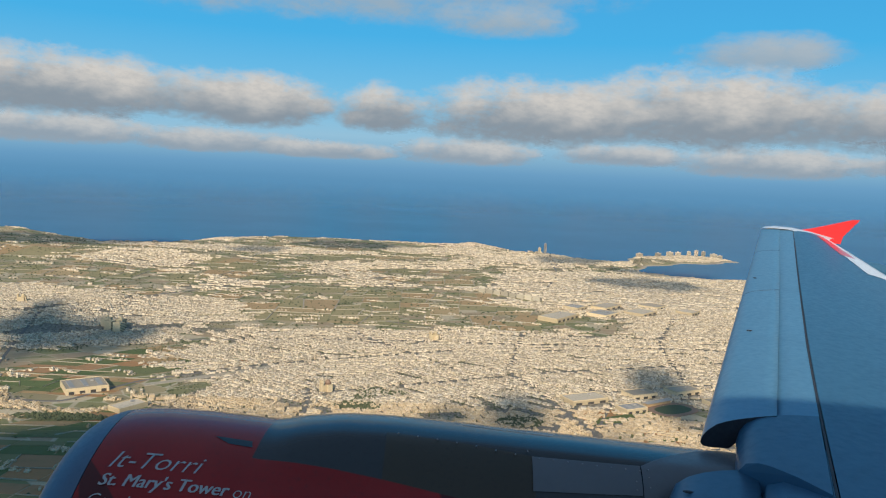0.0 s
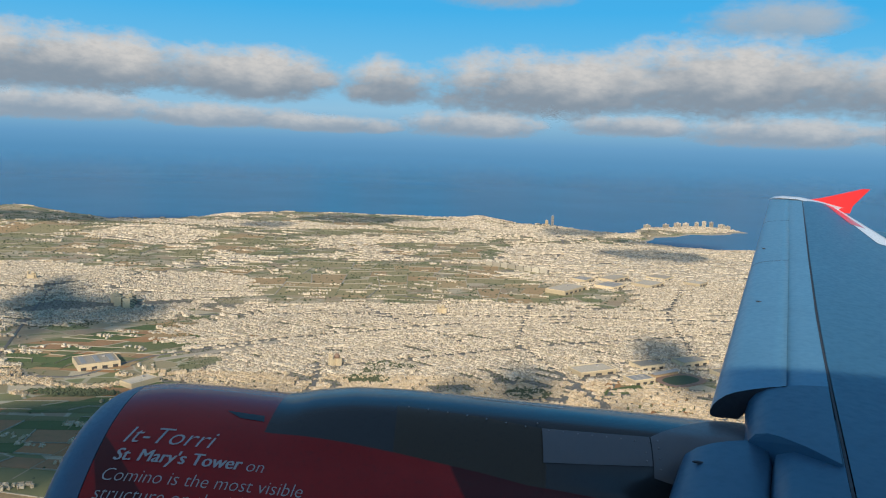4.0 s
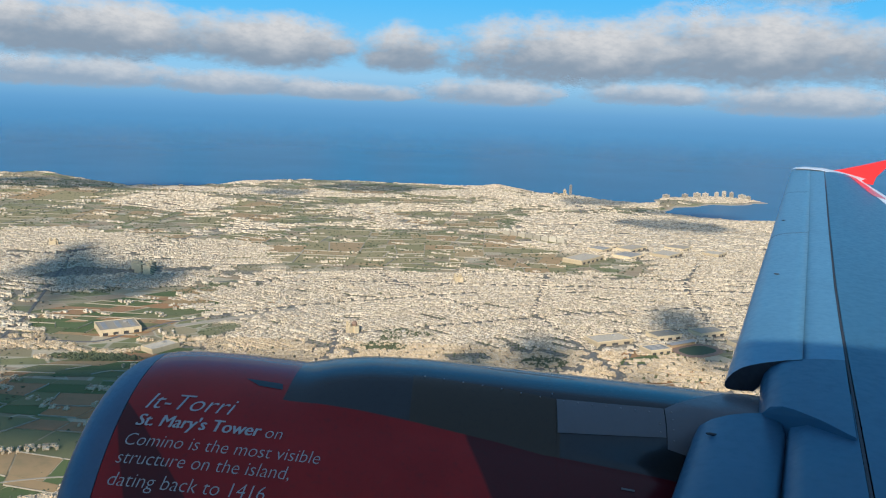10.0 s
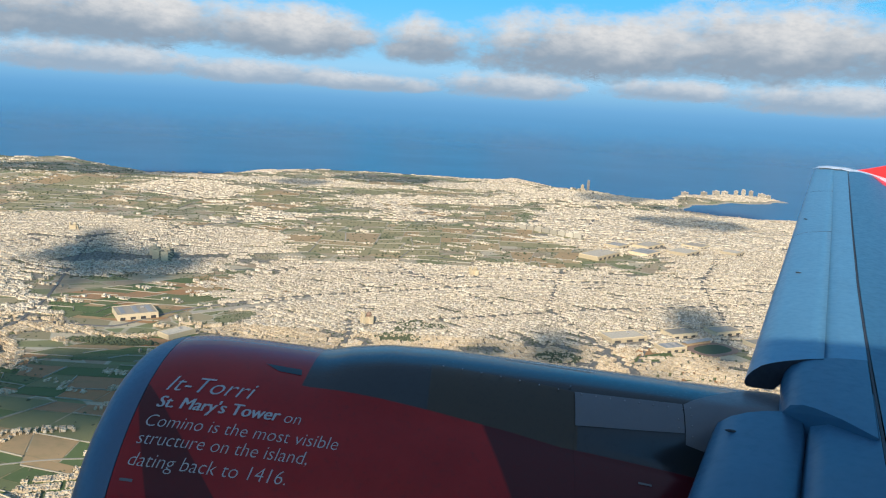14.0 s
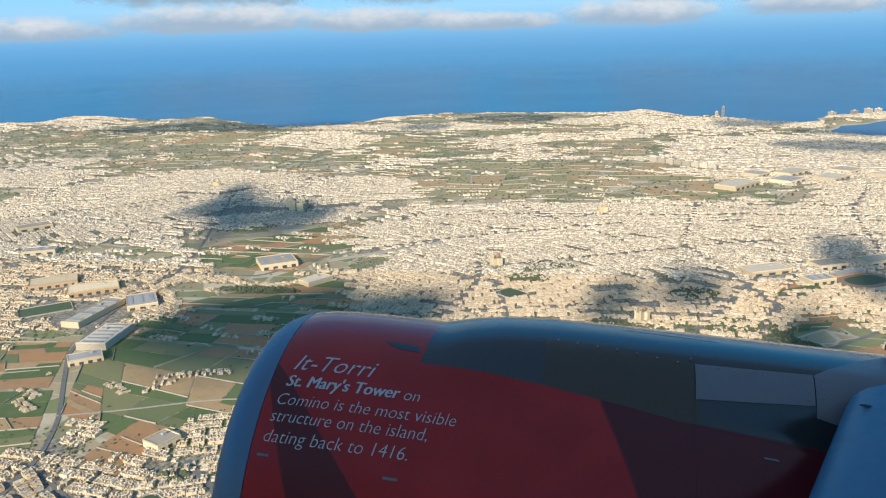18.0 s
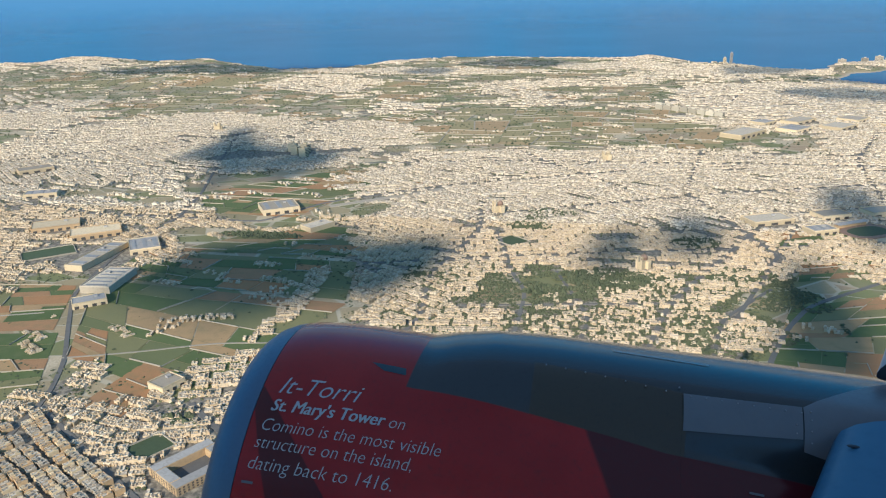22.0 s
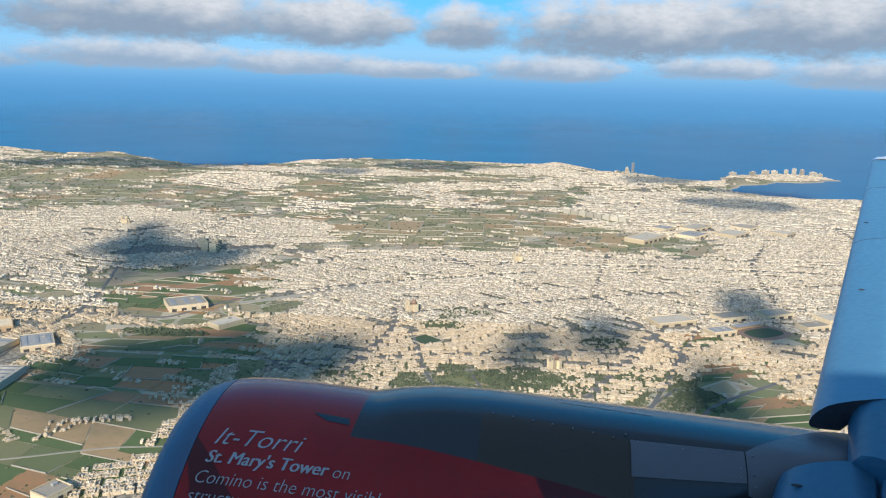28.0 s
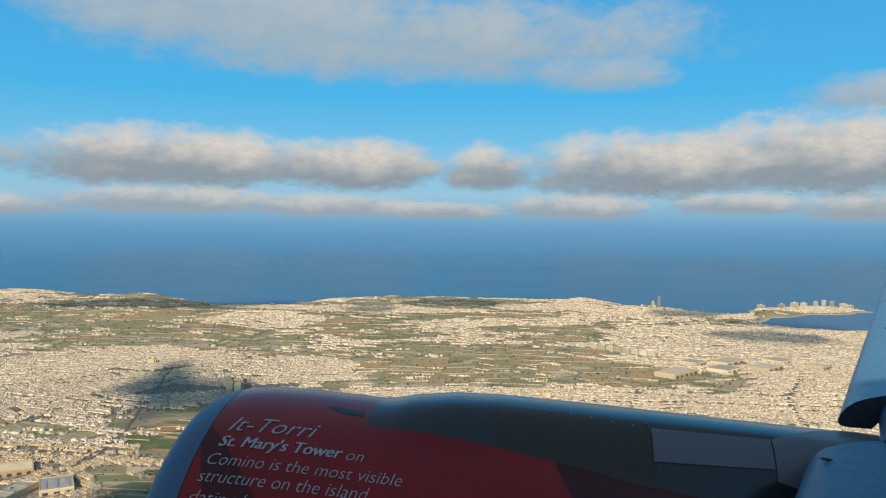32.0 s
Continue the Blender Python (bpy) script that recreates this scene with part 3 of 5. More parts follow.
def build_engine():
    eng = new("engine_nacelle")
    eng.parent = plane
    eng["label"] = "red jet engine nacelle with white lettering and a bare metal lip"
    # lip: from the inside round the rim to the joint
    lip = [(-1.05, 0.742), (-1.24, 0.755), (-1.32, 0.781), (-1.359, 0.807)] + [p for p in OUTER if p[0] <= -1.23] + [(-1.176, nacelle_r(-1.176))]
    part("inlet_lip", grid_mesh("inlet_lip", [ring_at(s, r) for s, r in lip], LIP_METAL, closed=True), eng, "dull bare metal inlet lip")
    part("inlet_duct", grid_mesh("inlet_duct", [ring_at(s, r) for s, r in ((-1.05, 0.742), (-0.7, 0.75), (-0.2, 0.78))], DARK_IN, closed=True), eng)
    fan = bmesh.new()
    bmesh.ops.create_circle(fan, cap_ends=True, radius=0.78, segments=48)
    bmesh.ops.transform(fan, matrix=pose(-0.2, AY, AZ, 0, 90, 0), verts=fan.verts)
    part("fan", fan, eng, mat=DARK_IN)
    # cowls with a narrow gap between them
    for name, a, b in (("inlet_cowl", -1.172, -0.462), ("fan_cowl", -0.462, 0.93), ("reverser_cowl", 0.9305, 3.1)):
        ss = np.linspace(a, b, max(6, int((b - a) / 0.05)))
        degs = np.linspace(-100, 260, 145)
        rows = [[on_skin(s, d) for d in degs] for s in ss]
        part(name, grid_mesh(name, rows, LIVERY, uv=[[(s, d) for d in degs] for s in ss]), eng)
    part("core_nozzle", grid_mesh("core_nozzle", [ring_at(s, r, 48) for s, r in ((2.9, 0.55), (3.1, 0.52), (3.8, 0.36))], STEEL, closed=True), eng)

    def plate(name, pts, mat, label, lift=0.006, steps=10):
        """A thin plate on the skin: pts are the corners (s, degrees) of a four-sided panel."""
        (s0, d0), (s1, d1), (s2, d2), (s3, d3) = pts
        rows = []
        for i in range(steps + 1):
            u = i / steps
            a, b = (s0 + (s1 - s0) * u, d0 + (d1 - d0) * u), (s3 + (s2 - s3) * u, d3 + (d2 - d3) * u)
            rows.append([on_skin(a[0] + (b[0] - a[0]) * v / steps, a[1] + (b[1] - a[1]) * v / steps, lift) for v in range(steps + 1)])
        return part(name, grid_mesh(name, rows, mat), eng, label)

    plate("access_panel", [(0.935, 80.5), (1.50, 81.5), (1.50, 74.0), (0.935, 71)], PANEL_GREY, "light grey access panel")
    plate("aft_panel", [(1.506, 81.5), (2.3, 112), (2.3, 66), (1.506, 71.5)], PANEL_GREY, "light grey pylon panel")
    plate("upper_panel", [(0.60, 99), (1.1, 97), (1.1, 96.4), (0.60, 98.4)], STEEL, "", 0.004)
    for s, d, w in ((-0.50, 36, 0.07), (-0.23, 28, 0.07), (0.07, 24, 0.20), (1.25, 58, 0.07), (-1.13, 37.5, 0.06)):
        plate("latch", [(s, d + 0.35), (s + w, d + 0.35), (s + w, d - 0.35), (s, d - 0.35)], PANEL_GREY, "small steel latch", 0.004, 2)
    plate("blue_mark", [(-0.66, 80.8), (-0.47, 80), (-0.46, 77), (-0.58, 77.6)], MARK, "dark teal painted mark", 0.002, 4)
    bolt = bmesh.new()
    bmesh.ops.create_cone(bolt, cap_ends=True, segments=8, radius1=0.0045, radius2=0.0035, depth=0.005)
    bolt_me = bpy.data.meshes.new("bolt")
    bolt.to_mesh(bolt_me)
    bolt.free()
    bolt_me.materials.append(STEEL)
    spots = [(0.97 + i * 0.075, 79.9) for i in range(8)] + [(0.25 + i * 0.1, 84.0 - 0.6 * i) for i in range(7)] + [(0.915, 82), (1.47, 77), (1.47, 75)] + \
            [(1.54, 80.5), (1.54, 78.5), (1.54, 76), (1.54, 73.5)]
    for s, d in spots:
        p = Vector(on_skin(s, d, 0.009))
        out = Vector((0, p.y - AY, p.z - AZ)).normalized()
        b = part("bolt", bolt_me, eng)
        b.matrix_basis = Matrix.Translation(p) @ out.to_track_quat("Z", "X").to_matrix().to_4x4()
    # lettering wrapped round the cowl
    lines = [("It-Torri", -1.075, 64.2, 0.104, 0.43, 0.35), ("St. Mary's Tower", -1.085, 58.3, 0.066, 0.585, 0.2), ("on", -0.475, 58.1, 0.064, 0.078, 0.2),
             ("Comino is the most visible", -1.10, 52.2, 0.064, 0.90, 0.2),
             ("structure on the island,", -1.11, 47.1, 0.064, 0.785, 0.2), ("dating back to 1416.", -1.115, 41.2, 0.064, 0.715, 0.2)]
    def text_mesh(words, size, slant, fat):
        cu = bpy.data.curves.new("lettering", "FONT")
        cu.body, cu.size, cu.shear, cu.resolution_u, cu.offset = words, size, slant, 3, fat
        tmp = new("lettering", cu)
        me = bpy.data.meshes.new_from_object(tmp.evaluated_get(bpy.context.evaluated_depsgraph_get()))
        bpy.data.objects.remove(tmp)
        return me, min(v.co.x for v in me.vertices), max(v.co.x for v in me.vertices)

    for words, s0, deg, size, width, slant in lines:
        bold = "Mary" in words
        fat = 0.0 if bold else -0.0012
        _, lo, hi = text_mesh(words, size * 1.45, slant, fat)
        k, done = width / (hi - lo), ""
        for word in words.split():
            done = (done + " " + word).strip()
            me, _, end = text_mesh(word, size * 1.45, slant, fat)
            shift = text_mesh(done, size * 1.45, slant, fat)[2] - end
            bm = bmesh.new()
            bm.from_mesh(me)
            both = [(bm.verts[:], 0.0, 0.0)]
            if bold:
                twin = bmesh.ops.duplicate(bm, geom=bm.verts[:] + bm.edges[:] + bm.faces[:])["geom"]
                both.append(([g for g in twin if isinstance(g, bmesh.types.BMVert)], 0.0045, 0.001))
            for verts, push, rise in both:
                for v in verts:
                    v.co = on_skin(s0 + (v.co.x + shift - lo) * k + push, deg + math.degrees(v.co.y / 1.01), 0.004 + rise)
            bm.to_mesh(me)
            bm.free()
            me.materials.clear()
            me.materials.append(LETTER)
            part("lettering", me, eng, 'white lettering "%s"' % word)


build_engine()


def le(y):
    """The wing's leading edge at y metres out."""
    return 2.038 + (y - 4.3) * 0.4805, -1.23 + (y - 4.3) * 0.090


def taper(y):
    return 1.0 - 0.6 * (y - 4.3) / 11.0


NOSE = [(0.06, -0.05), (0.015, -0.045), (0.0, -0.03), (-0.002, -0.01), (0.01, 0.02), (0.035, 0.052), (0.075, 0.085), (0.125, 0.107), (0.2, 0.13), (0.31, 0.156), (0.41, 0.174)]


def wing_point(y, dx, dz):
    x, z = le(y)
    return (x + dx, y, z + dz * taper(y))


def chord(y):
    return float(np.interp(y, [0.4, 4.0, 9.0, 15.3], [6.15, 4.15, 2.65, 1.46]))


def slat_chord(y):
    return float(np.interp(y, [0.4, 4.6, 8.5, 15.3], [0.42, 0.41, 0.405, 0.375]))


def build_wing():
    wing = new("wing")
    wing.parent = plane
    wing["label"] = "long swept grey wing with bare metal slats"

    def strip(name, y0, y1, section, mat, label="", n=14, caps=None):
        ys = np.linspace(y0, y1, n)
        return part(name, grid_mesh(name, [[wing_point(y, *p) for p in section(y)] for y in ys], mat), wing, label)

    def slat(y0, y1, name="slat", lift=0.0):
        def sec(y):
            k = slat_chord(y) / 0.41
            pts = [(a * k, b + lift) for a, b in NOSE]
            return pts + [(pts[-1][0], pts[-1][1] - 0.02), (0.27 * k, 0.07 + lift), (0.17 * k, -0.045 + lift), pts[0]]
        ys = np.linspace(y0, y1, 10)
        rows = [[wing_point(y, *p) for p in sec(y)] for y in ys]
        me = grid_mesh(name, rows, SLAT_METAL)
        ob = part(name, me, wing, "bare metal leading edge slat")
        k = len(rows[0])
        for row in (rows[0], rows[-1]):
            part("slat_end", mesh_of("slat_end", row[:-1], [tuple(range(k - 1))], SEAL), ob, "dark hollow slat end")
        return ob

    def seal(y):
        return float(np.interp(y, [0.4, 2.93, 3.54, 4.44, 5.88, 8.58, 15.3], [0.75, 0.686, 0.673, 0.648, 0.63, 0.626, 0.644]))

    for a, b in ((4.13, 8.2), (8.22, 11.7), (11.72, 15.2)):
        slat(a, b)
    # the strip behind the slats, a dark seal line, then the upper skin
    strip("fixed_leading_edge", 4.15, 15.25, lambda y: [(slat_chord(y) * 0.5, 0.03), (slat_chord(y) * 0.95, 0.12), (slat_chord(y) * 1.02, 0.158),
                                                       (seal(y) * 0.8, 0.178), (seal(y), 0.19)], SLAT_METAL, "smooth metal panel behind the slats")
    strip("seal_line", -1.0, 15.25, lambda y: [(seal(y) + 0.002, 0.188), (seal(y) + 0.016, 0.19)], SEAL, "dark seal line along the wing")

    def skin(y):
        c = chord(y)
        a = seal(y) + 0.022
        return [(a + (c - a) * f, z) for f, z in ((0, 0.19), (0.12, 0.205), (0.3, 0.2), (0.5, 0.16), (0.7, 0.08), (0.78, 0.04))]
    strip("upper_skin", -1.0, 15.3, skin, WING_GREY, "grey wing skin tinted blue for reflected sky", 24)

    def flap(y):
        c = chord(y)
        a = seal(y) + 0.036
        s = a + (c - a) * 0.785
        return [(s, 0.03), (s + (c - s) * 0.5, -0.02), (c, -0.1), (s, -0.1)]
    for a, b in ((-1.0, 4.8), (4.83, 9.6), (9.63, 13.2), (13.23, 15.2)):
        strip("flap", a, b, flap, WING_GREY if a < 9 else WHITE, "painted trailing edge flap", 8)

    def under(y):
        return [(0.52, -0.12), (chord(y) * 0.4, -0.35), (chord(y), -0.1)]
    strip("lower_skin", -1.0, 15.3, under, WING_GREY)
    # the inboard part next to the engine; its shade is put in by the darker wing colour
    def pylon_panel(y):
        f = (y - 3.6) / 0.55 * 0.03
        return [(0.33 - f, -0.2), (0.25 - f, -0.08), (0.23 - f, 0.005), (0.24 - f, 0.065), (0.27 - f, 0.11), (0.33 - f, 0.145), (0.39 - f, 0.162), (0.51 - f * 0.5, 0.182), (seal(y) - 0.002, 0.192)]

    def skewed(y, p):
        """The near edge runs slantwise inboard towards the seal."""
        return wing_point(y - 1.1 * max(0.0, p[0] - 0.25) * max(0.0, 1 - (y - 3.6) / 0.55), *p)
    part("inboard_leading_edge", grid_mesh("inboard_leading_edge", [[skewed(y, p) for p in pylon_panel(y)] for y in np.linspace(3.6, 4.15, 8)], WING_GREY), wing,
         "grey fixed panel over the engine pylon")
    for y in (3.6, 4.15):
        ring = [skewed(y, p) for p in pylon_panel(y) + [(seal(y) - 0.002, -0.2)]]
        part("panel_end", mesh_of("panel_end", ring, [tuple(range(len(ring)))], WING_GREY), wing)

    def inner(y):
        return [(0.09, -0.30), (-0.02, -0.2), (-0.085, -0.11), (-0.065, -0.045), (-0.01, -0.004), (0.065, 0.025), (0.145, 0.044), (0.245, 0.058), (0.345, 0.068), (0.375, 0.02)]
    strip("inboard_slat", -1.0, 3.62, inner, WING_GREY, "grey inboard slat darkened for shade", 10)
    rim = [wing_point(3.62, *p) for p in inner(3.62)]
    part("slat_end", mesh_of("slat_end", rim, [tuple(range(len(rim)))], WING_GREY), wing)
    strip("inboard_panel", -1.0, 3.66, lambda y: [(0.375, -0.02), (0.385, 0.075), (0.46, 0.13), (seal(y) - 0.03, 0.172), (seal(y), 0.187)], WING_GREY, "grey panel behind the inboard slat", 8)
    for y, dx, dz, w in ((3.42, 0.015, 0.013, 0.022), (6.3, 0.16, 0.124, 0.02), (9.1, 0.10, 0.106, 0.02)):
        x, z = le(y)
        bm = bmesh.new()
        bmesh.ops.create_uvsphere(bm, u_segments=10, v_segments=6, radius=1, matrix=pose(x + dx, y, z + dz * taper(y)) @ Matrix.Diagonal((w * 1.4, w * 0.5, 0.006, 1)))
        part("drain_hole", bm, wing, "small dark drain hole", SEAL)
    # wing tip
    cap = [[wing_point(15.10, dx * chord(15.3) - 0.05, dz + 0.03) for dx, dz in ((0.0, 0.0), (0.03, 0.08), (0.15, 0.16), (0.4, 0.2), (0.7, 0.1), (1.0, -0.08))],
           [wing_point(15.30, dx * chord(15.3) + 0.03, dz + 0.11) for dx, dz in ((0.0, 0.0), (0.03, 0.08), (0.15, 0.16), (0.4, 0.2), (0.7, 0.1), (1.0, -0.08))],
           [wing_point(15.48, dx * chord(15.3) * 0.9 + 0.25, -0.02) for dx in (0.0, 0.03, 0.15, 0.4, 0.7, 1.0)]]
    part("wing_tip", grid_mesh("wing_tip", cap, WHITE), wing, "pale wing tip cap")
    # tip fence
    x0, z0 = le(15.4)
    prof = [(0.75, 0.04), (1.15, 0.14), (1.6, 0.29), (2.0, 0.43), (2.15, 0.445), (2.02, 0.28), (1.85, 0.06), (1.82, -0.1), (1.4, -0.1)]
    n = len(prof)
    vs = [(x0 + a, 15.62, z0 + b) for a, b in prof] + [(x0 + a, 15.68, z0 + b) for a, b in prof]
    fs = [tuple(range(n)), tuple(range(2 * n - 1, n - 1, -1))] + [(i, (i + 1) % n, n + (i + 1) % n, n + i) for i in range(n)]
    part("tip_fence", mesh_of("tip_fence", vs, fs, RED), wing, "bright red upswept wing tip fence")
    strip("red_tip_band", 12.4, 15.28, lambda y: [(seal(y) + 0.022 + (chord(y) - seal(y) - 0.022) * f, z + 0.008) for f, z in ((0.58, 0.128), (0.7, 0.08), (0.78, 0.04))], RED, "red painted band", 5)
    strip("white_tip_band", 10.6, 12.39, lambda y: [(seal(y) + 0.022 + (chord(y) - seal(y) - 0.022) * f, z + 0.008) for f, z in ((0.62, 0.112), (0.7, 0.08), (0.78, 0.04))], WHITE,
          "white painted band", 5)
    for y in (6.2, 8.8, 11.4, 13.0):
        c = chord(y)
        x, z = le(y)
        bm = bmesh.new()
        bmesh.ops.create_uvsphere(bm, u_segments=12, v_segments=8, radius=1)
        bmesh.ops.transform(bm, matrix=pose(x + c, y, z - 0.2) @ Matrix.Diagonal((0.8, 0.12, 0.14, 1)), verts=bm.verts)
        part("flap_track_fairing", bm, wing, mat=WING_GREY)


build_wing()


def build_fuselage():
    cy, cz, r = -2.45, 0.2, 1.98
    prof = [(-14, 0.05), (-13.6, 0.7), (-12.5, 1.4), (-10.5, 1.9), (-9, r), (10, r), (14, 1.7), (20, 0.5), (21, 0.1)]
    rows = [[(x, cy + q * math.cos(a * math.tau / 64), cz + q * math.sin(a * math.tau / 64)) for a in range(64)] for x, q in prof]
    body = part("fuselage", grid_mesh("fuselage", rows, WHITE, closed=True), plane, "white fuselage")
    bm = bmesh.new()
    bmesh.ops.create_uvsphere(bm, u_segments=40, v_segments=20, radius=1, matrix=pose(2.4, cy, -1.62) @ Matrix.Diagonal((5.2, 2.05, 0.75, 1)))
    for f in bm.faces:
        f.smooth = True
    part("belly_fairing", bm, body, mat=WHITE)


build_fuselage()


# ---- roads ----
rng = np.random.default_rng(11)
BLOCKED = []                    # x, y, radius kept clear of houses


def drape(x, y, lift):
    return float(land_z(np.array(x), np.array(y))) + lift


def road(points, wide, name="road", label="grey asphalt road between fields and houses", mat=None):
    """A roadway laid over the land along a line of places."""
    line = []
    for (ax, ay), (bx, by) in zip(points, points[1:]):
        n = max(2, int(math.hypot(bx - ax, by - ay) / 2.5))
        line += [(ax + (bx - ax) * i / n, ay + (by - ay) * i / n) for i in range(n)]
    line.append(points[-1])
    p = np.array(line)
    for _ in range(4):
        p[1:-1] = 0.5 * p[1:-1] + 0.25 * (p[:-2] + p[2:])
    d = np.gradient(p, axis=0)
    d /= np.linalg.norm(d, axis=1)[:, None]
    nrm = np.stack([-d[:, 1], d[:, 0]], -1) * wide / 2
    z = land_z(p[:, 0], p[:, 1]) + 0.14
    rows = [[(*(p[i] + nrm[i] * k), z[i] - (0.25 if abs(k) > 1 else 0.0)) for k in (-1.02, -1, 0, 1, 1.02)] for i in range(len(p))]
    for q in p[::2]:
        BLOCKED.append((q[0], q[1], wide / 2 + 1.25))
    return tagged(new(name, grid_mesh(name, rows, mat or ROADWAY, smooth=False)), label, "road", kind="structure")


road([(-180, 389), (-159, 320), (-143, 270), (-137, 241), (-138.6, 221), (-136.5, 198.6), (-131, 171.6), (-118.4, 151), (-109.5, 137), (-103, 122), (-101, 108)], 1.05)
road([(-320, 250), (-212, 244), (-197, 251), (-166, 241), (-141, 242), (-106, 240), (-91, 266), (-53, 294), (20, 330)], 1.27)
road([(-88, 261), (-65, 278), (-49.7, 291.6)], 3.0, label="broad pale road beside a town", mat=RUBBLE)
road([(38, 140), (42.3, 156.4), (50.2, 175), (59, 190), (90, 215), (150, 238)], 1.20)
road([(15.9, 146), (16.5, 156), (24, 184), (30, 197), (48, 231), (70, 275)], 1.20, label="town street lined with houses")
road([(40, 180), (59, 225), (74, 262)], 1.05, label="town street lined with houses")
road([(-12.8, 140), (-12.8, 156), (-11.4, 190), (-16, 202), (-24, 240)], 1.05, label="town street lined with houses")
road([(-73, 124), (-64, 116), (-55, 110), (-48, 98)], 1.3, label="bending road beside a school")
road([(-102, 118.5), (-78.4, 102), (-63.5, 91.7)], 1.0, label="street between terraced flats")
road([(-111, 138), (-96, 143), (-80, 150), (-66, 152)], 0.6, label="pale farm track", mat=RUBBLE)
road([(-131, 160), (-160, 150), (-190, 146)], 0.6, label="pale farm track", mat=RUBBLE)
STREET = "town street lined with houses"
for pts, w in (([(-45, 138), (-36, 170), (-39, 200), (-30, 240), (-34, 280)], 1.3), ([(-27, 178.7), (0, 183), (26, 187)], 0.9), ([(0, 148), (5, 175), (-4, 206)], 1.1),
               ([(29, 148), (36, 178), (52, 200)], 1.1), ([(-60, 205), (-20, 216), (30, 228), (72, 238)], 1.2), ([(60, 225), (42, 300), (58, 372)], 1.5),
               ([(-22, 262), (60, 300), (160, 330)], 1.6), ([(-100, 330), (-20, 345), (80, 350), (180, 345)], 1.7), ([(110, 290), (122, 360), (150, 420)], 1.6),
               ([(-260, 330), (-200, 350), (-150, 390), (-140, 440)], 1.6), ([(20, 300), (-10, 340), (-30, 372)], 1.4), ([(200, 300), (190, 380), (210, 480)], 1.8)):
    road(pts, w * 0.85, label=STREET)
road([(-10, 390), (30, 372), (90, 360), (160, 372)], 1.05)
road([(60, 268), (110, 285), (170, 300), (240, 310)], 1.12)
road([(-300, 300), (-240, 330), (-180, 389), (-120, 470), (-60, 560), (40, 640)], 1.20)
road([(90, 500), (120, 600), (130, 700)], 1.20, label="far road through a town")


# ---- fields, each its own piece of the land ----
def field_zone(quad, depth, drop=0.0, mat=None):
    """Splits a four-sided stretch of land into fields with low rubble walls."""
    todo = [(np.array(quad, float), depth)]
    while todo:
        q, k = todo.pop()
        a, b = np.linalg.norm(q[1] - q[0]) + np.linalg.norm(q[2] - q[3]), np.linalg.norm(q[3] - q[0]) + np.linalg.norm(q[2] - q[1])
        if k > 0 and max(a, b) > 9:
            f, g = rng.uniform(0.3, 0.7), rng.uniform(-0.16, 0.16)
            if a > b * (1.9 if depth < 6 else 0.9):
                m, n = q[0] + (q[1] - q[0]) * f, q[3] + (q[2] - q[3]) * (f + g)
                todo += [(np.array([q[0], m, n, q[3]]), k - 1), (np.array([m, q[1], q[2], n]), k - 1)]
            else:
                m, n = q[0] + (q[3] - q[0]) * f, q[1] + (q[2] - q[1]) * (f + g)
                todo += [(np.array([q[0], q[1], n, m]), k - 1), (np.array([m, n, q[2], q[3]]), k - 1)]
            continue
        if rng.random() < drop:
            continue
        c = q.mean(0)
        q = c + (q - c) * 0.975
        u = np.linspace(0, 1, 5)
        gu, gv = np.meshgrid(u, u)
        p = (q[0] * ((1 - gu) * (1 - gv))[..., None] + q[1] * (gu * (1 - gv))[..., None] + q[2] * (gu * gv)[..., None] + q[3] * ((1 - gu) * gv)[..., None])
        z = land_z(p[..., 0], p[..., 1]) + 0.09
        rows = [[(p[i, j, 0], p[i, j, 1], z[i, j]) for j in range(5)] for i in range(5)]
        part("field", grid_mesh("field", rows, mat or FIELD), ground)
        s = int(rng.integers(0, 4))
        for s in ([k for k in range(4) if rng.random() < 0.4] if mat else ([s] if rng.random() < 0.6 else [])):
            e0, e1 = q[s], q[(s + 1) % 4]
            d = (e1 - e0) / max(1e-6, np.linalg.norm(e1 - e0))
            w = np.array([-d[1], d[0]]) * (rng.uniform(0.12, 0.3) if mat else 0.07)
            line = [e0 + (e1 - e0) * t for t in np.linspace(0, 1, 4)]
            rows = [[(*(m - w), drape(*m, -0.1)), (*(m - w), drape(*m, 0.35)), (*(m + w), drape(*m, 0.35)), (*(m + w), drape(*m, -0.1))] for m in line]
            part("field_wall", grid_mesh("field_wall", rows, RUBBLE, smooth=False), ground)


field_zone([(-110.5, 139), (-74, 124), (-56, 176), (-131, 183)], 5)
field_zone([(-131, 185), (-57, 178), (-62, 206), (-130, 207)], 5)
field_zone([(-142, 108), (-105.5, 121), (-120, 150), (-170, 140)], 5)
field_zone([(-95, 120), (-84, 117), (-79, 134), (-92, 137.5)], 1)
field_zone([(60, 206), (88, 216), (92, 236), (66, 226)], 4)
field_zone([(-170, 141), (-122, 151), (-134, 178), (-185, 172)], 5)
field_zone([(-122, 208), (-60, 211), (-56, 234), (-92, 240)], 5)
field_zone([(-146, 272), (-97, 270), (-46, 306), (-100, 318)], 5)
field_zone([(62, 234), (96, 250), (90, 260), (56, 246)], 2)
field_zone([(40, 150), (66, 146), (96, 206), (54, 188)], 5)
field_zone([(-136, 249), (-96, 246), (-88, 268), (-140, 270)], 5)
field_zone([(-120, 382), (80, 376), (104, 490), (-125, 492)], 7, 0.2, DRY)
field_zone([(-470, 560), (-230, 560), (-220, 690), (-480, 690)], 6, 0.3, DRY)
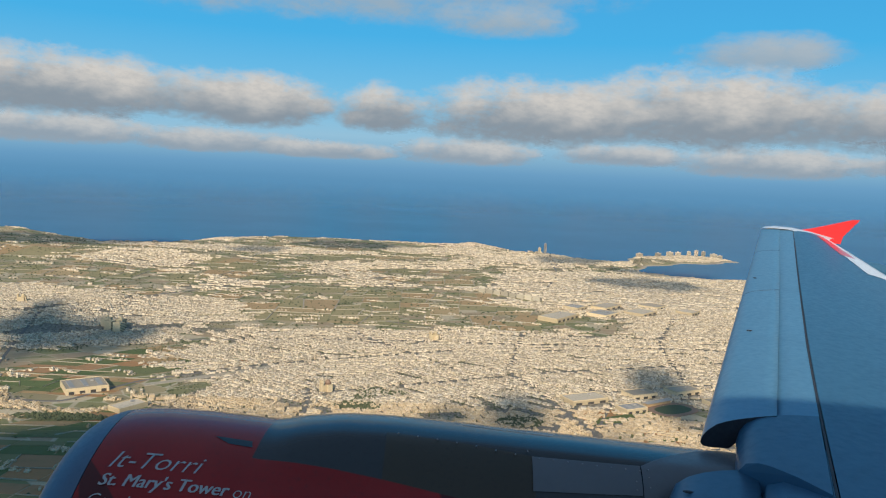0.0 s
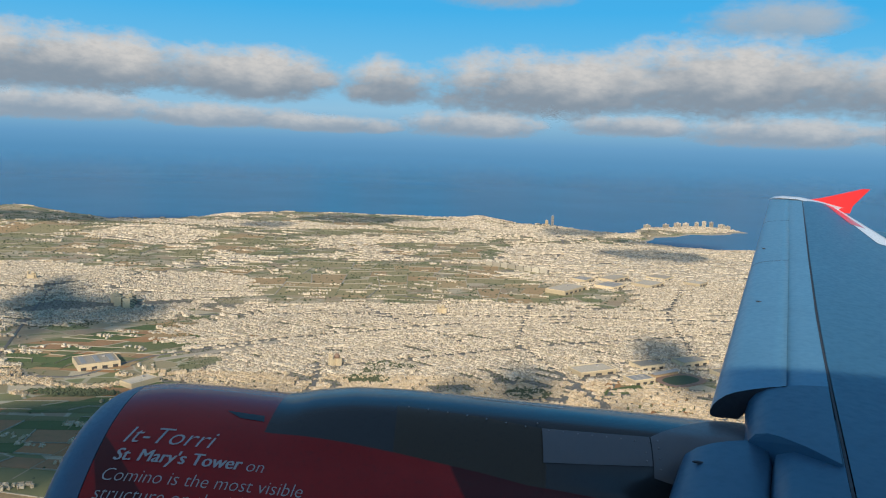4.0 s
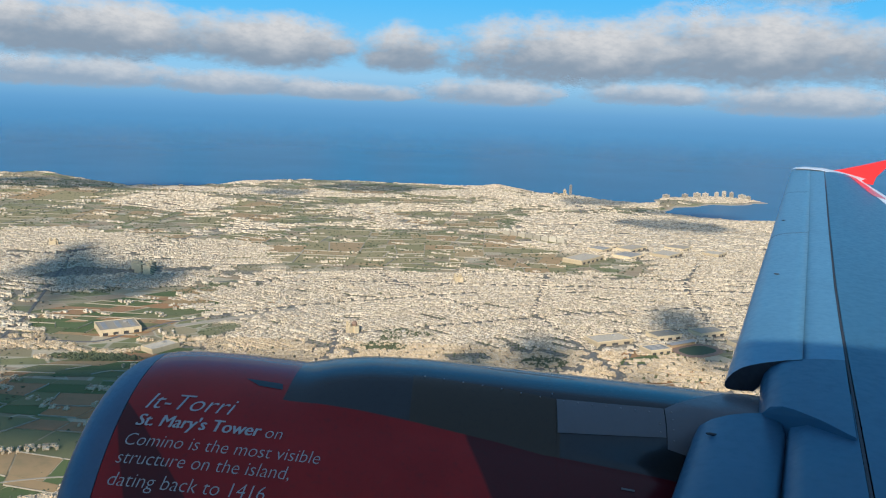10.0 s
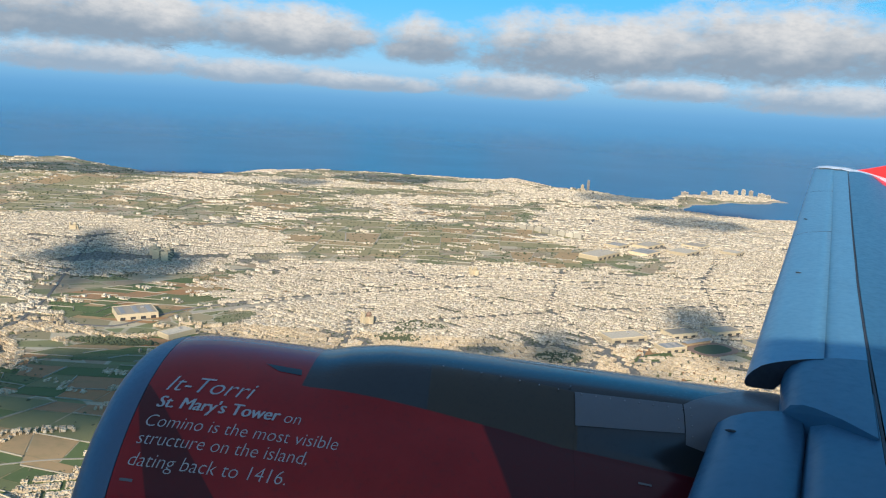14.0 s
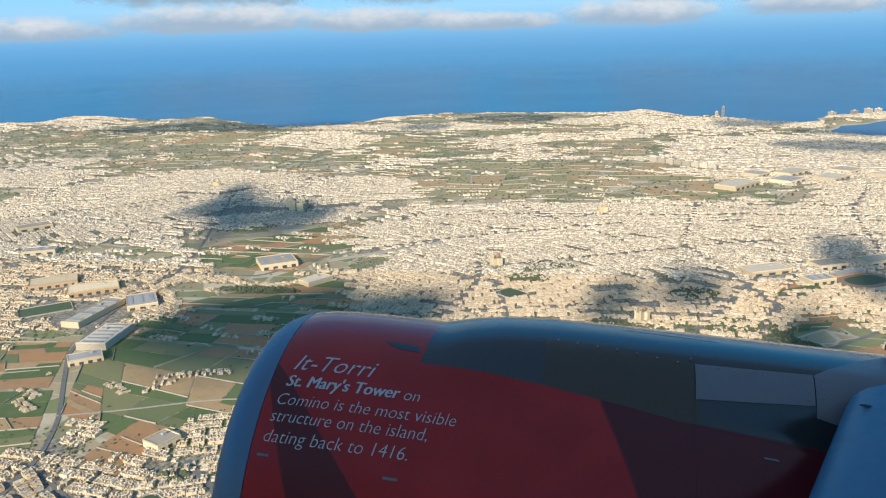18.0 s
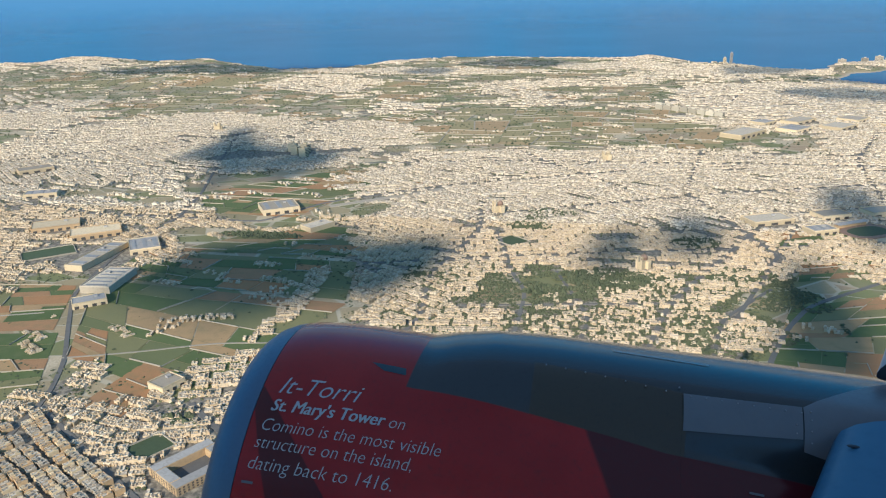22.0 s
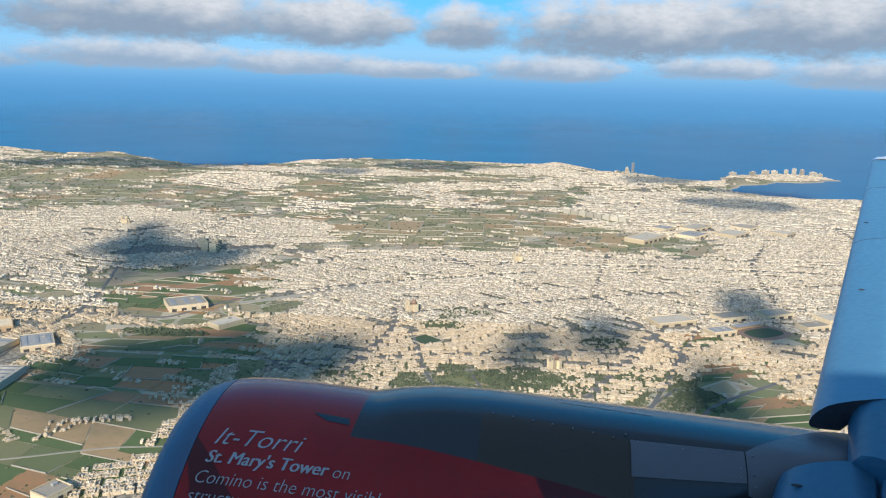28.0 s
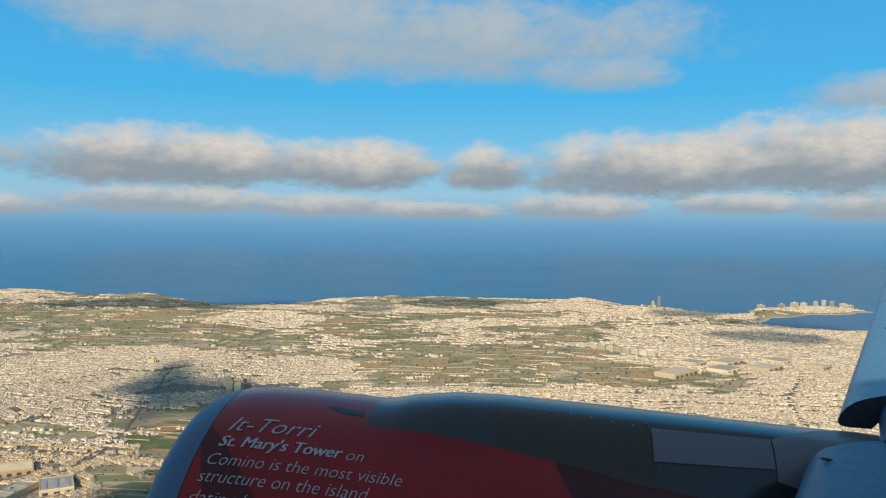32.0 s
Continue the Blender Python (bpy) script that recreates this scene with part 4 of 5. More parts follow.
field_zone([(-310, 430), (-140, 440), (-130, 545), (-330, 545)], 6, 0.35, DRY)
field_zone([(-165, 520), (60, 515), (70, 600), (-160, 610)], 6, 0.35, DRY)
field_zone([(-250, 640), (70, 640), (60, 740), (-240, 745)], 6, 0.4, DRY)


# ---- single buildings ----
def quad_box(sx, sy, sz, mat, name, x=0.0, y=0.0, z=0.0):
    bm = bmesh.new()
    bmesh.ops.create_cube(bm, size=1.0, matrix=Matrix.Translation((x, y, z + sz / 2)) @ Matrix.Diagonal((sx, sy, sz, 1)))
    me = bpy.data.meshes.new(name)
    bm.to_mesh(me)
    bm.free()
    me.materials.append(mat)
    return me


def hall(x, y, sx, sy, turn, h, wall, roof, label, lights=0, bays=0):
    """A flat-roofed works hall: walls, roof deck, parapet, roof lights and loading bays."""
    ob = thing("works_hall", label, "building", pose(x, y, drape(x, y, -0.3), 0, 0, turn), "works halls")
    part("wall", quad_box(sx, sy, h + 0.3, wall, "wall"), ob)
    part("roof", quad_box(sx - 0.5, sy - 0.5, 0.12, roof, "roof", z=h + 0.3), ob)
    for px, py, ax, ay in ((0, sy / 2 - 0.11, sx, 0.2), (0, -sy / 2 + 0.11, sx, 0.2), (sx / 2 - 0.11, 0, 0.2, sy - 0.44), (-sx / 2 + 0.11, 0, 0.2, sy - 0.44)):
        part("parapet", quad_box(ax, ay, 0.3, wall, "parapet", px, py, h + 0.303), ob)
    for i in range(lights):
        px = (i + 0.5) / lights * sx - sx / 2
        part("roof_light", quad_box(sx / lights * 0.35, sy * 0.7, 0.15, SKYLIGHT, "roof_light", px, 0, h + 0.42), ob)
    for i in range(bays):
        px = (i + 0.5) / bays * sx - sx / 2
        part("loading_bay", quad_box(sx / bays * 0.5, 0.06, h * 0.55, OPENING, "loading_bay", px, -sy / 2 - 0.02, 0.35), ob)
    part("roof_plant", quad_box(1.0, 0.8, 0.5, GREYROOF, "roof_plant", sx * 0.2, sy * 0.15, h + 0.42), ob)
    BLOCKED.append((x, y, max(sx, sy) * 0.55))
    return ob


TAN, PALE, GREY = "long tan works hall with a flat roof", "white works hall with a pale flat roof", "works hall with a grey flat roof beside a road"
hall(-155, 220, 15.7, 9, 34, 1.6, TANWALL, CREAM, TAN, 0, 6)
hall(-173, 225, 15, 9, 33, 1.5, TANWALL, CREAM, TAN, 0, 6)
hall(-141, 199, 22, 6, 86, 1.5, CREAM, PALEROOF, PALE, 4)
hall(-132, 210, 9, 12, 33, 1.4, CREAM, GREYROOF, GREY, 3, 3)
hall(-126, 181, 15, 8.5, 93, 1.8, PALEROOF, PALEROOF, "large white works hall with dark roof lights", 6)
hall(-123, 167, 8.4, 5, 37, 1.4, CREAM, GREYROOF, GREY, 0, 4)
hall(-105, 255, 13, 12, 32, 1.8, CREAM, PALEROOF, PALE, 3, 4)
hall(-84, 236, 10, 6, 55, 1.4, CREAM, PALEROOF, PALE)
hall(-81, 129.5, 5.5, 5, 65, 1.5, CREAM, PALEROOF, PALE, 0, 3)
hall(84, 414, 24, 12, 50, 2.0, CREAM, PALEROOF, PALE, 0, 5)
for x, y, sx, sy in ((112, 428, 16, 12), (136, 436, 18, 12), (120, 452, 20, 10), (150, 458, 14, 12), (100, 446, 12, 10), (166, 442, 12, 10),
                     (64, 262, 15, 8), (86, 270, 11, 7), (104, 276, 12, 7), (122, 272, 9, 8), (78, 252, 9, 6), (112, 262, 10, 6), (140, 280, 14, 8),
                     (-236, 300, 14, 8), (-205, 262, 12, 7), (-240, 268, 12, 8)):
    grey = (x * 7 + y) % 3 < 1
    hall(x, y, sx, sy, 24 if y < 300 else 48, 1.5, CREAM, GREYROOF if grey else PALEROOF, GREY if grey else PALE, 3 if grey else 0, 3)


def school():
    """A tan block of four wings round a yard."""
    x, y, turn = -62, 103.4, 57
    ob = thing("school", "tan stone school of three storeys round a yard", "building", pose(x, y, drape(x, y, -0.3), 0, 0, turn))
    for px, py, sx, sy in ((0, -3.6, 11.5, 2.2), (0, 3.4, 11.5, 2.2), (-4.7, -0.1, 2.1, 4.78), (4.7, -0.1, 2.1, 4.78)):
        w = part("wing", quad_box(sx, sy, 1.8, TANWALL, "wing", px, py), ob)
        part("roof", quad_box(sx - 0.3, sy - 0.3, 0.1, GREYROOF, "roof", px, py, 1.8), w)
    for f in range(3):
        for i in range(14):
            part("window", quad_box(0.34, 0.05, 0.28, OPENING, "window", -5.2 + i * 0.8, -4.71, 0.45 + f * 0.48), ob)
        for i in range(10):
            part("window", quad_box(0.05, 0.34, 0.28, OPENING, "window", -5.77, -4.0 + i * 0.82, 0.45 + f * 0.48), ob)
    part("yard", quad_box(7.2, 4.7, 0.42, ASPHALT, "yard", 0, -0.1), ob)
    BLOCKED.append((x, y, 8))


school()


def ground_patch(name, x, y, sx, sy, turn, mat, label, category, h=0.35):
    BLOCKED.append((x, y, max(sx, sy) * 0.55))
    ob = thing(name, label, category, pose(x, y, drape(x, y, -0.2), 0, 0, turn))
    part("surface", quad_box(sx, sy, h, mat, "surface"), ob)
    for px, py, ax, ay in ((0, sy / 2, sx, 0.2), (0, -sy / 2, sx, 0.2), (sx / 2, 0, 0.2, sy - 0.22), (-sx / 2, 0, 0.2, sy - 0.22)):
        part("rim_wall", quad_box(ax, ay, h + 0.25, RUBBLE, "rim_wall", px, py), ob)
    return ob


ground_patch("sports_ground", -159, 201, 9, 15, 130, TURF, "dark green sports ground between works halls", "sports ground")
ground_patch("sports_ground", -18.5, 230.5, 7.5, 8.5, 48, TURF, "small green sports ground in the town", "sports ground")
ground_patch("play_field", -73, 108.5, 7, 6, 57, TURF, "green play field behind a school", "play field")


def stadium(x, y, turn):
    """An oval track with a pitch and one stand."""
    ob = thing("stadium", "oval stadium with a red track and one pale stand", "stadium", pose(x, y, drape(x, y, 0.1), 0, 0, turn))

    def oval(a, b, n=40):
        return [(a * math.copysign(abs(math.cos(t)) ** 0.7, math.cos(t)), b * math.copysign(abs(math.sin(t)) ** 0.7, math.sin(t)))
                for t in (i * math.tau / n for i in range(n))]
    for name, a, b, z, mat in (("track", 9, 6, 0.2, CLAY), ("pitch", 7, 4.2, 0.25, TURF)):
        ring = oval(a, b)
        vs = [(px, py, z) for px, py in ring] + [(px * 1.01, py * 1.01, -0.4) for px, py in ring]
        n = len(ring)
        part(name, mesh_of(name, vs, [tuple(range(n))] + [(i, n + i, n + (i + 1) % n, (i + 1) % n) for i in range(n)], mat), ob)
    part("stand", quad_box(12, 1.6, 1.0, TANWALL, "stand", 0, 7.2, -0.2), ob)
    part("stand_roof", quad_box(12.4, 2.4, 0.12, GREYROOF, "stand_roof", 0, 6.9, 1.1), ob)
    BLOCKED.append((x, y, 10))


stadium(93, 254, 30)


def church(x, y, turn):
    ob = thing("church", "limestone church with a dome and two bell towers", "church", pose(x, y, drape(x, y, -0.2), 0, 0, turn))
    part("nave", quad_box(4.2, 2.0, 2.6, CREAM, "nave"), ob)
    part("transept", quad_box(1.6, 3.8, 2.5, CREAM, "transept", 0.6), ob)
    rows = [[(0.6 + r * math.cos(a * math.tau / 20), r * math.sin(a * math.tau / 20), z) for a in range(20)]
            for z, r in ((2.4, 1.0), (3.1, 1.0), (3.12, 1.06), (3.5, 0.95), (3.9, 0.7), (4.15, 0.35), (4.25, 0.08))]
    part("dome", grid_mesh("dome", rows, CLAY if turn > 30 else CREAM, closed=True), ob)
    for s in (-0.75, 0.75):
        tw = part("bell_tower", quad_box(0.6, 0.6, 4.2, CREAM, "bell_tower", -1.9, s), ob)
        part("belfry", quad_box(0.62, 0.25, 0.5, OPENING, "belfry", -1.9, s, 3.3), tw)
    BLOCKED.append((x, y, 3.2))


church(14, 352, 20)
church(-12, 152, 40)
church(-196, 400, 10)
church(20, 212, 55)
church(-26, 262, 35)


def tower_block(x, y, sx, sy, h, turn, label, mat=None, floors=8):
    """A slab of flats: body, bands of windows on each storey, roof box."""
    ob = thing("tower_block", label, "building", pose(x, y, drape(x, y, -0.3), 0, 0, turn), "tower blocks by the sea")
    part("body", quad_box(sx, sy, h, mat or CREAM, "body"), ob)
    for i in range(floors):
        z = h * (i + 0.45) / (floors + 0.3)
        part("window_band", quad_box(sx * 0.9, 0.08, h / floors * 0.4, OPENING, "window_band", 0, -sy / 2 - 0.03, z), ob)
    part("roof_box", quad_box(sx * 0.3, sy * 0.4, 0.8, mat or CREAM, "roof_box", 0, 0, h), ob)
    BLOCKED.append((x, y, max(sx, sy) * 0.7))


HOTEL = "white seafront tower block of flats on a headland"
for x, y, sx, h in ((352, 778, 4, 5.5), (360, 779, 4, 7), (368, 780, 4, 6.5), (340, 776, 6, 4), (330, 772, 7, 5), (380, 783, 7, 5), (388, 786, 5, 4), (318, 772, 6, 4), (300, 776, 7, 4)):
    tower_block(x - 62, y + 4, sx, 3.5, h, -20, HOTEL, WHITEROOF)
tower_block(131, 728, 2.0, 2.0, 10, 10, "tall slim grey tower by the shore", GREYROOF, 14)
tower_block(126, 730, 2.2, 2.2, 5, 10, "pale tower block beside a taller tower")
for i in range(8):
    tower_block(50 + i * 4.4, 495 - i * 4, 2.2, 6, 3.0, 40, "row of pale blocks of flats on a rise", WHITEROOF, 6)
for x, y in ((-135, 352), (-128, 350), (-131, 345), (-126, 342)):
    tower_block(x, y, 3, 4, 4.5, 70, "pale block of flats at the edge of a town", None, 6)


# ---- terraced flats near the engine ----
def flats(name, w, d, floors, mat):
    """One house of a terrace with balconies, windows, parapet and roof room; built at the world's middle."""
    ob = thing(name, "terraced limestone house with balconies and a flat roof", "house", group="terraced houses")
    h = floors * 0.34
    part("body", quad_box(w, d, h + 0.4, mat, "body", z=-0.4), ob)
    for px, py, ax, ay in ((0, d / 2 - 0.04, w, 0.07), (0, -d / 2 + 0.04, w, 0.07), (w / 2 - 0.04, 0, 0.07, d - 0.16), (-w / 2 + 0.04, 0, 0.07, d - 0.16)):
        part("parapet", quad_box(ax, ay, 0.13, mat, "parapet", px, py, h), ob)
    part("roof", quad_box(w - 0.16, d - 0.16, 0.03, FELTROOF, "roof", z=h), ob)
    part("stair_room", quad_box(w * 0.45, d * 0.3, 0.3, mat, "stair_room", w * 0.15, d * 0.2, h), ob)
    part("water_tank", quad_box(0.16, 0.16, 0.2, PALEROOF, "water_tank", -w * 0.25, -d * 0.15, h), ob)
    for f in range(floors):
        z = 0.07 + f * 0.34
        part("window", quad_box(w * 0.3, 0.04, 0.22, OPENING, "window", -w * 0.22, -d / 2 - 0.012, z), ob)
        if f:
            part("balcony", quad_box(w * 0.5, 0.16, 0.14, mat, "balcony", w * 0.18, -d / 2 - 0.08, z - 0.06), ob)
        else:
            part("door", quad_box(w * 0.2, 0.04, 0.3, OPENING, "door", w * 0.2, -d / 2 - 0.012, 0.02), ob)
    return ob


KINDS = [flats("terraced_house", 0.92, 1.9, 2, CREAM), flats("terraced_house", 0.92, 1.6, 2, PALEROOF), flats("terraced_house", 0.92, 1.7, 3, TANWALL),
         flats("terraced_house", 0.92, 1.7, 3, CREAM), flats("terraced_house", 0.92, 1.95, 2, TANWALL)]
placed = 0
U, V = Vector((0.823, -0.568)), Vector((-0.568, -0.823))
for row in range(8):
    base = Vector((-100.5, 116.8)) + V * ((row // 2) * 5.2 + (row % 2) * 2.05 + 1.3)
    for i in range(44):
        q = base + U * (i * 0.93 + 0.8 * (row // 2 % 3) + 1.3 * (i // (9 + row // 2))) + V * (0.1 * math.sin(i * 1.9 + row) + 0.7 * math.sin(i * 0.11 + row // 2))
        if any(math.hypot(q.x - bx, q.y - by) < br for bx, by, br in BLOCKED) or q.y < 84 or q.x > -57 or (i * 7 + row * 3) % 29 == 5:
            continue
        if placed >= 296:
            break
        k = KINDS[int(rng.choice([0, 1, 1, 2, 3, 1, 4]))]
        m = pose(q.x, q.y, drape(q.x, q.y, 0.0), 0, 0, -34.6 + (180 if row % 2 == 0 else 0))
        if placed < len(KINDS):
            k = KINDS[placed]
            k.matrix_basis = m
        else:
            copy_thing(k, m)
        placed += 1


# ---- the towns ----
CUBE_V = np.array([(x, y, z) for z in (0, 1) for y in (-0.5, 0.5) for x in (-0.5, 0.5)], float)
CUBE_F = np.array([(4, 5, 7, 6), (0, 1, 5, 4), (1, 3, 7, 5), (3, 2, 6, 7), (2, 0, 4, 6)])
BLK = np.array(BLOCKED)


def clear(x, y):
    """Where nothing else stands."""
    ok = np.ones(len(x), bool)
    for bx, by, br in BLK:
        ok &= (x - bx) ** 2 + (y - by) ** 2 > br * br
    u, v = (x + 100.5) * U.x + (y - 116.8) * U.y, (x + 100.5) * V.x + (y - 116.8) * V.y
    return ok & ~((u > -1) & (u < 42) & (v > 0.3) & (v < 19.8))


def boxes(name, cx, cy, cz, sx, sy, sz, ang, mat, parapet=False):
    """Many open-bottomed blocks in one mesh, plain or with a parapet round a sunk roof."""
    n = len(cx)
    tv, tf = (PAR_V, PAR_F) if parapet else (CUBE_V, CUBE_F)
    v = np.repeat(tv[None], n, 0) * np.stack([sx, sy, sz], -1)[:, None]
    c, s = np.cos(ang)[:, None], np.sin(ang)[:, None]
    p = np.stack([v[..., 0] * c - v[..., 1] * s + cx[:, None], v[..., 0] * s + v[..., 1] * c + cy[:, None], v[..., 2] + cz[:, None]], -1)
    f = (tf[None] + (np.arange(n) * len(tv))[:, None, None]).reshape(-1, 4)
    me = bpy.data.meshes.new(name)
    me.from_pydata(p.reshape(-1, 3).tolist(), [], f.tolist())
    me.materials.append(mat)
    return me


PAR_V = np.array([(x * k, y * k, z) for z, k in ((0, 1), (1, 1), (1, 0.86), (0.86, 0.86)) for x, y in ((-0.5, -0.5), (0.5, -0.5), (0.5, 0.5), (-0.5, 0.5))], float)
PAR_F = np.array([(a * 4 + i, a * 4 + (i + 1) % 4, a * 4 + 4 + (i + 1) % 4, a * 4 + 4 + i) for a in range(3) for i in range(4)] + [(12, 13, 14, 15)])


# town quarters, each with its own street grid
SEEDS = np.stack([rng.uniform(-560, 520, 420), rng.uniform(60, 880, 420)], -1)
TURN = rng.uniform(-0.55, 0.55, 420) - 0.2


def in_view(x, y, slack=60.0):
    return (np.abs(x) < 0.74 * y + slack) & (y > 70) & (y < 880)


def lots(y0, y1, wide, deep, street, every):
    """House plots in rows along the streets of each quarter; whole blocks stand or stay open."""
    out = []
    near = np.abs(SEEDS[:, 0]) < 0.8 * SEEDS[:, 1] + 160
    for k in np.nonzero(near)[0]:
        cx, cy = SEEDS[k]
        reach = 75.0
        i = np.arange(-int(reach / wide), int(reach / wide) + 1)
        j = np.arange(-int(reach / deep), int(reach / deep) + 1)
        gi, gj = np.meshgrid(i, j)
        gi, gj = gi.ravel(), gj.ravel()
        bi, bj = np.floor(gi / every), np.floor(gj / 2)
        u, v = gi * wide + bi * street + bj * 0.37 * every * wide, gj * deep + bj * street
        c, s = math.cos(TURN[k]), math.sin(TURN[k])
        x, y = cx + u * c - v * s, cy + u * s + v * c
        y, x = y + 0.6 * np.sin(u * 0.09 + k), x + 0.6 * np.sin(v * 0.08 + k)
        blockrand = np.abs(np.sin(bi * 12.9898 + bj * 78.233 + k * 3.7) * 43758.5453) % 1.0
        keep = in_view(x, y) & (y >= y0) & (y < y1)
        x, y, blockrand = x[keep], y[keep], blockrand[keep]
        if not len(x):
            continue
        d2 = (x[:, None] - SEEDS[None, :, 0]) ** 2 + (y[:, None] - SEEDS[None, :, 1]) ** 2
        own = np.argmin(d2, 1) == k
        out.append(np.stack([x[own], y[own], np.full(own.sum(), TURN[k]), blockrand[own]], -1))
    p = np.concatenate(out)
    u = urban(p[:, 0], p[:, 1])
    keep = (p[:, 3] < np.clip((u - 0.2) * 1.8, 0.105, 0.95)) & (rng.random(len(p)) < np.clip(0.5 + u, 0.35, 0.985))
    villa = (p[:, 0] > -16) & (p[:, 0] < 34) & (p[:, 1] > 136) & (p[:, 1] < 206)
    keep &= ~villa | (rng.random(len(p)) < 0.7)
    p = p[keep]
    return p[(shore_distance(p[:, 0], p[:, 1]) > 5) & clear(p[:, 0], p[:, 1])]


def town(y0, y1, wide, deep, street, every, storeys, name, label, roofroom, uneven):
    p = lots(y0, y1, wide, deep, street, every)
    n = len(p)
    z = land_z(p[:, 0], p[:, 1]) - 0.3
    h = np.array(storeys)[(p[:, 3] * 977 % 1.0 * len(storeys)).astype(int)] * rng.uniform(1 - uneven, 1 + uneven, n)
    h = np.where(rng.random(n) < 0.12, rng.choice(storeys, n) * 1.25, h)
    sx, sy = wide * rng.uniform(0.9, 1.03, n), deep * rng.uniform(0.62, 0.98, n)
    big = rng.random(n) < 0.05
    sx, sy = np.where(big, sx * rng.uniform(1.6, 3.2, n), sx), np.where(big, sy * 1.3, sy)
    ang = p[:, 2] + rng.normal(0, 0.015, n)
    tagged(new(name, boxes(name, p[:, 0], p[:, 1], z, sx, sy, h + 0.3, ang, STONE_NEAR if y0 < 250 else STONE, y0 < 250)), label, "houses", kind="stuff")
    if roofroom:
        k = rng.random(n) < roofroom
        m = k.sum()
        q = p[k]
        off = rng.uniform(-0.25, 0.25, (m, 2)) * np.stack([sx[k], sy[k]], -1)
        tagged(new("roof_rooms", boxes("roof_rooms", q[:, 0] + off[:, 0], q[:, 1] + off[:, 1], z[k] + h[k] + (0.18 if y0 < 250 else 0.3),
                                       sx[k] * rng.uniform(0.25, 0.5, m), sy[k] * rng.uniform(0.2, 0.4, m), np.full(m, 0.3), ang[k], STONE_NEAR if y0 < 250 else STONE)),
               "small pale stair rooms on flat roofs", "roof rooms", kind="stuff")
    if y0 < 250:
        # low back rooms and yard walls behind the houses
        for share, lo, hi in ((0.9, 0.3, 0.75), (0.7, 0.15, 0.45)):
            k = rng.random(n) < share
            m = k.sum()
            q = p[k]
            side = np.where(rng.random(m) < 0.5, -1, 1) * deep * rng.uniform(0.42, 0.6, m)
            along = rng.uniform(-0.35, 0.35, m) * wide
            c, s = np.cos(ang[k]), np.sin(ang[k])
            tagged(new("back_rooms", boxes("back_rooms", q[:, 0] + along * c - side * s, q[:, 1] + along * s + side * c, z[k], wide * rng.uniform(0.25, 0.6, m),
                                           deep * rng.uniform(0.12, 0.4, m), 0.3 + h[k] * rng.uniform(lo, hi, m), ang[k], STONE_NEAR)),
                   "low back rooms and yard walls behind houses", "outbuildings", kind="stuff")


town(70, 250, 0.66, 1.35, 0.85, 13, (0.34, 0.45, 0.5, 0.62, 0.78), "near_houses", "close rows of flat-roofed cream limestone houses", 0.8, 0.2)
town(250, 450, 0.74, 1.16, 0.58, 15, (0.34, 0.45, 0.55, 0.8), "town_houses", "dense town of flat-roofed cream limestone houses", 0.35, 0.25)
town(450, 880, 1.25, 1.6, 0.8, 12, (0.4, 0.55, 0.7, 1.0), "far_houses", "far pale limestone towns along the coast", 0.0, 0.2)


# ---- trees ----
def tree_clumps(name, x, y, size, label):
    n = len(x)
    base = np.array([(1, 0, 0.45), (0.3, 0.95, 0.5), (-0.8, 0.6, 0.4), (-0.8, -0.6, 0.5), (0.3, -0.95, 0.42), (0, 0, 1.1), (0, 0, 0)], float)
    faces = np.array([(0, 1, 5), (1, 2, 5), (2, 3, 5), (3, 4, 5), (4, 0, 5), (1, 0, 6), (2, 1, 6), (3, 2, 6), (4, 3, 6), (0, 4, 6)])
    v = base[None] * rng.uniform(0.65, 1.3, (n, 7, 1)) * (size * rng.uniform(0.5, 1.4, n))[:, None, None]
    a = rng.uniform(0, 6.28, n)
    c, s = np.cos(a)[:, None], np.sin(a)[:, None]
    p = np.stack([v[..., 0] * c - v[..., 1] * s + x[:, None], v[..., 0] * s + v[..., 1] * c + y[:, None],
                  v[..., 2] + (land_z(x, y) - 0.1)[:, None]], -1)
    f = (faces[None] + (np.arange(n) * 7)[:, None, None]).reshape(-1, 3)
    me = bpy.data.meshes.new(name)
    me.from_pydata(p.reshape(-1, 3).tolist(), [], f.tolist())
    me.materials.append(LEAF)
    tagged(new(name, me), label, "trees", kind="stuff")


def scatter(n, x0, x1, y0, y1, lo, hi):
    x, y = rng.uniform(x0, x1, n), rng.uniform(y0, y1, n)
    u = urban(x, y) + 0.25 * wob(x, y, 0.11, 12.0)
    k = in_view(x, y) & (u > lo) & (u < hi) & (shore_distance(x, y) > 4)
    x, y = x[k], y[k]
    k = clear(x, y)
    return x[k], y[k]


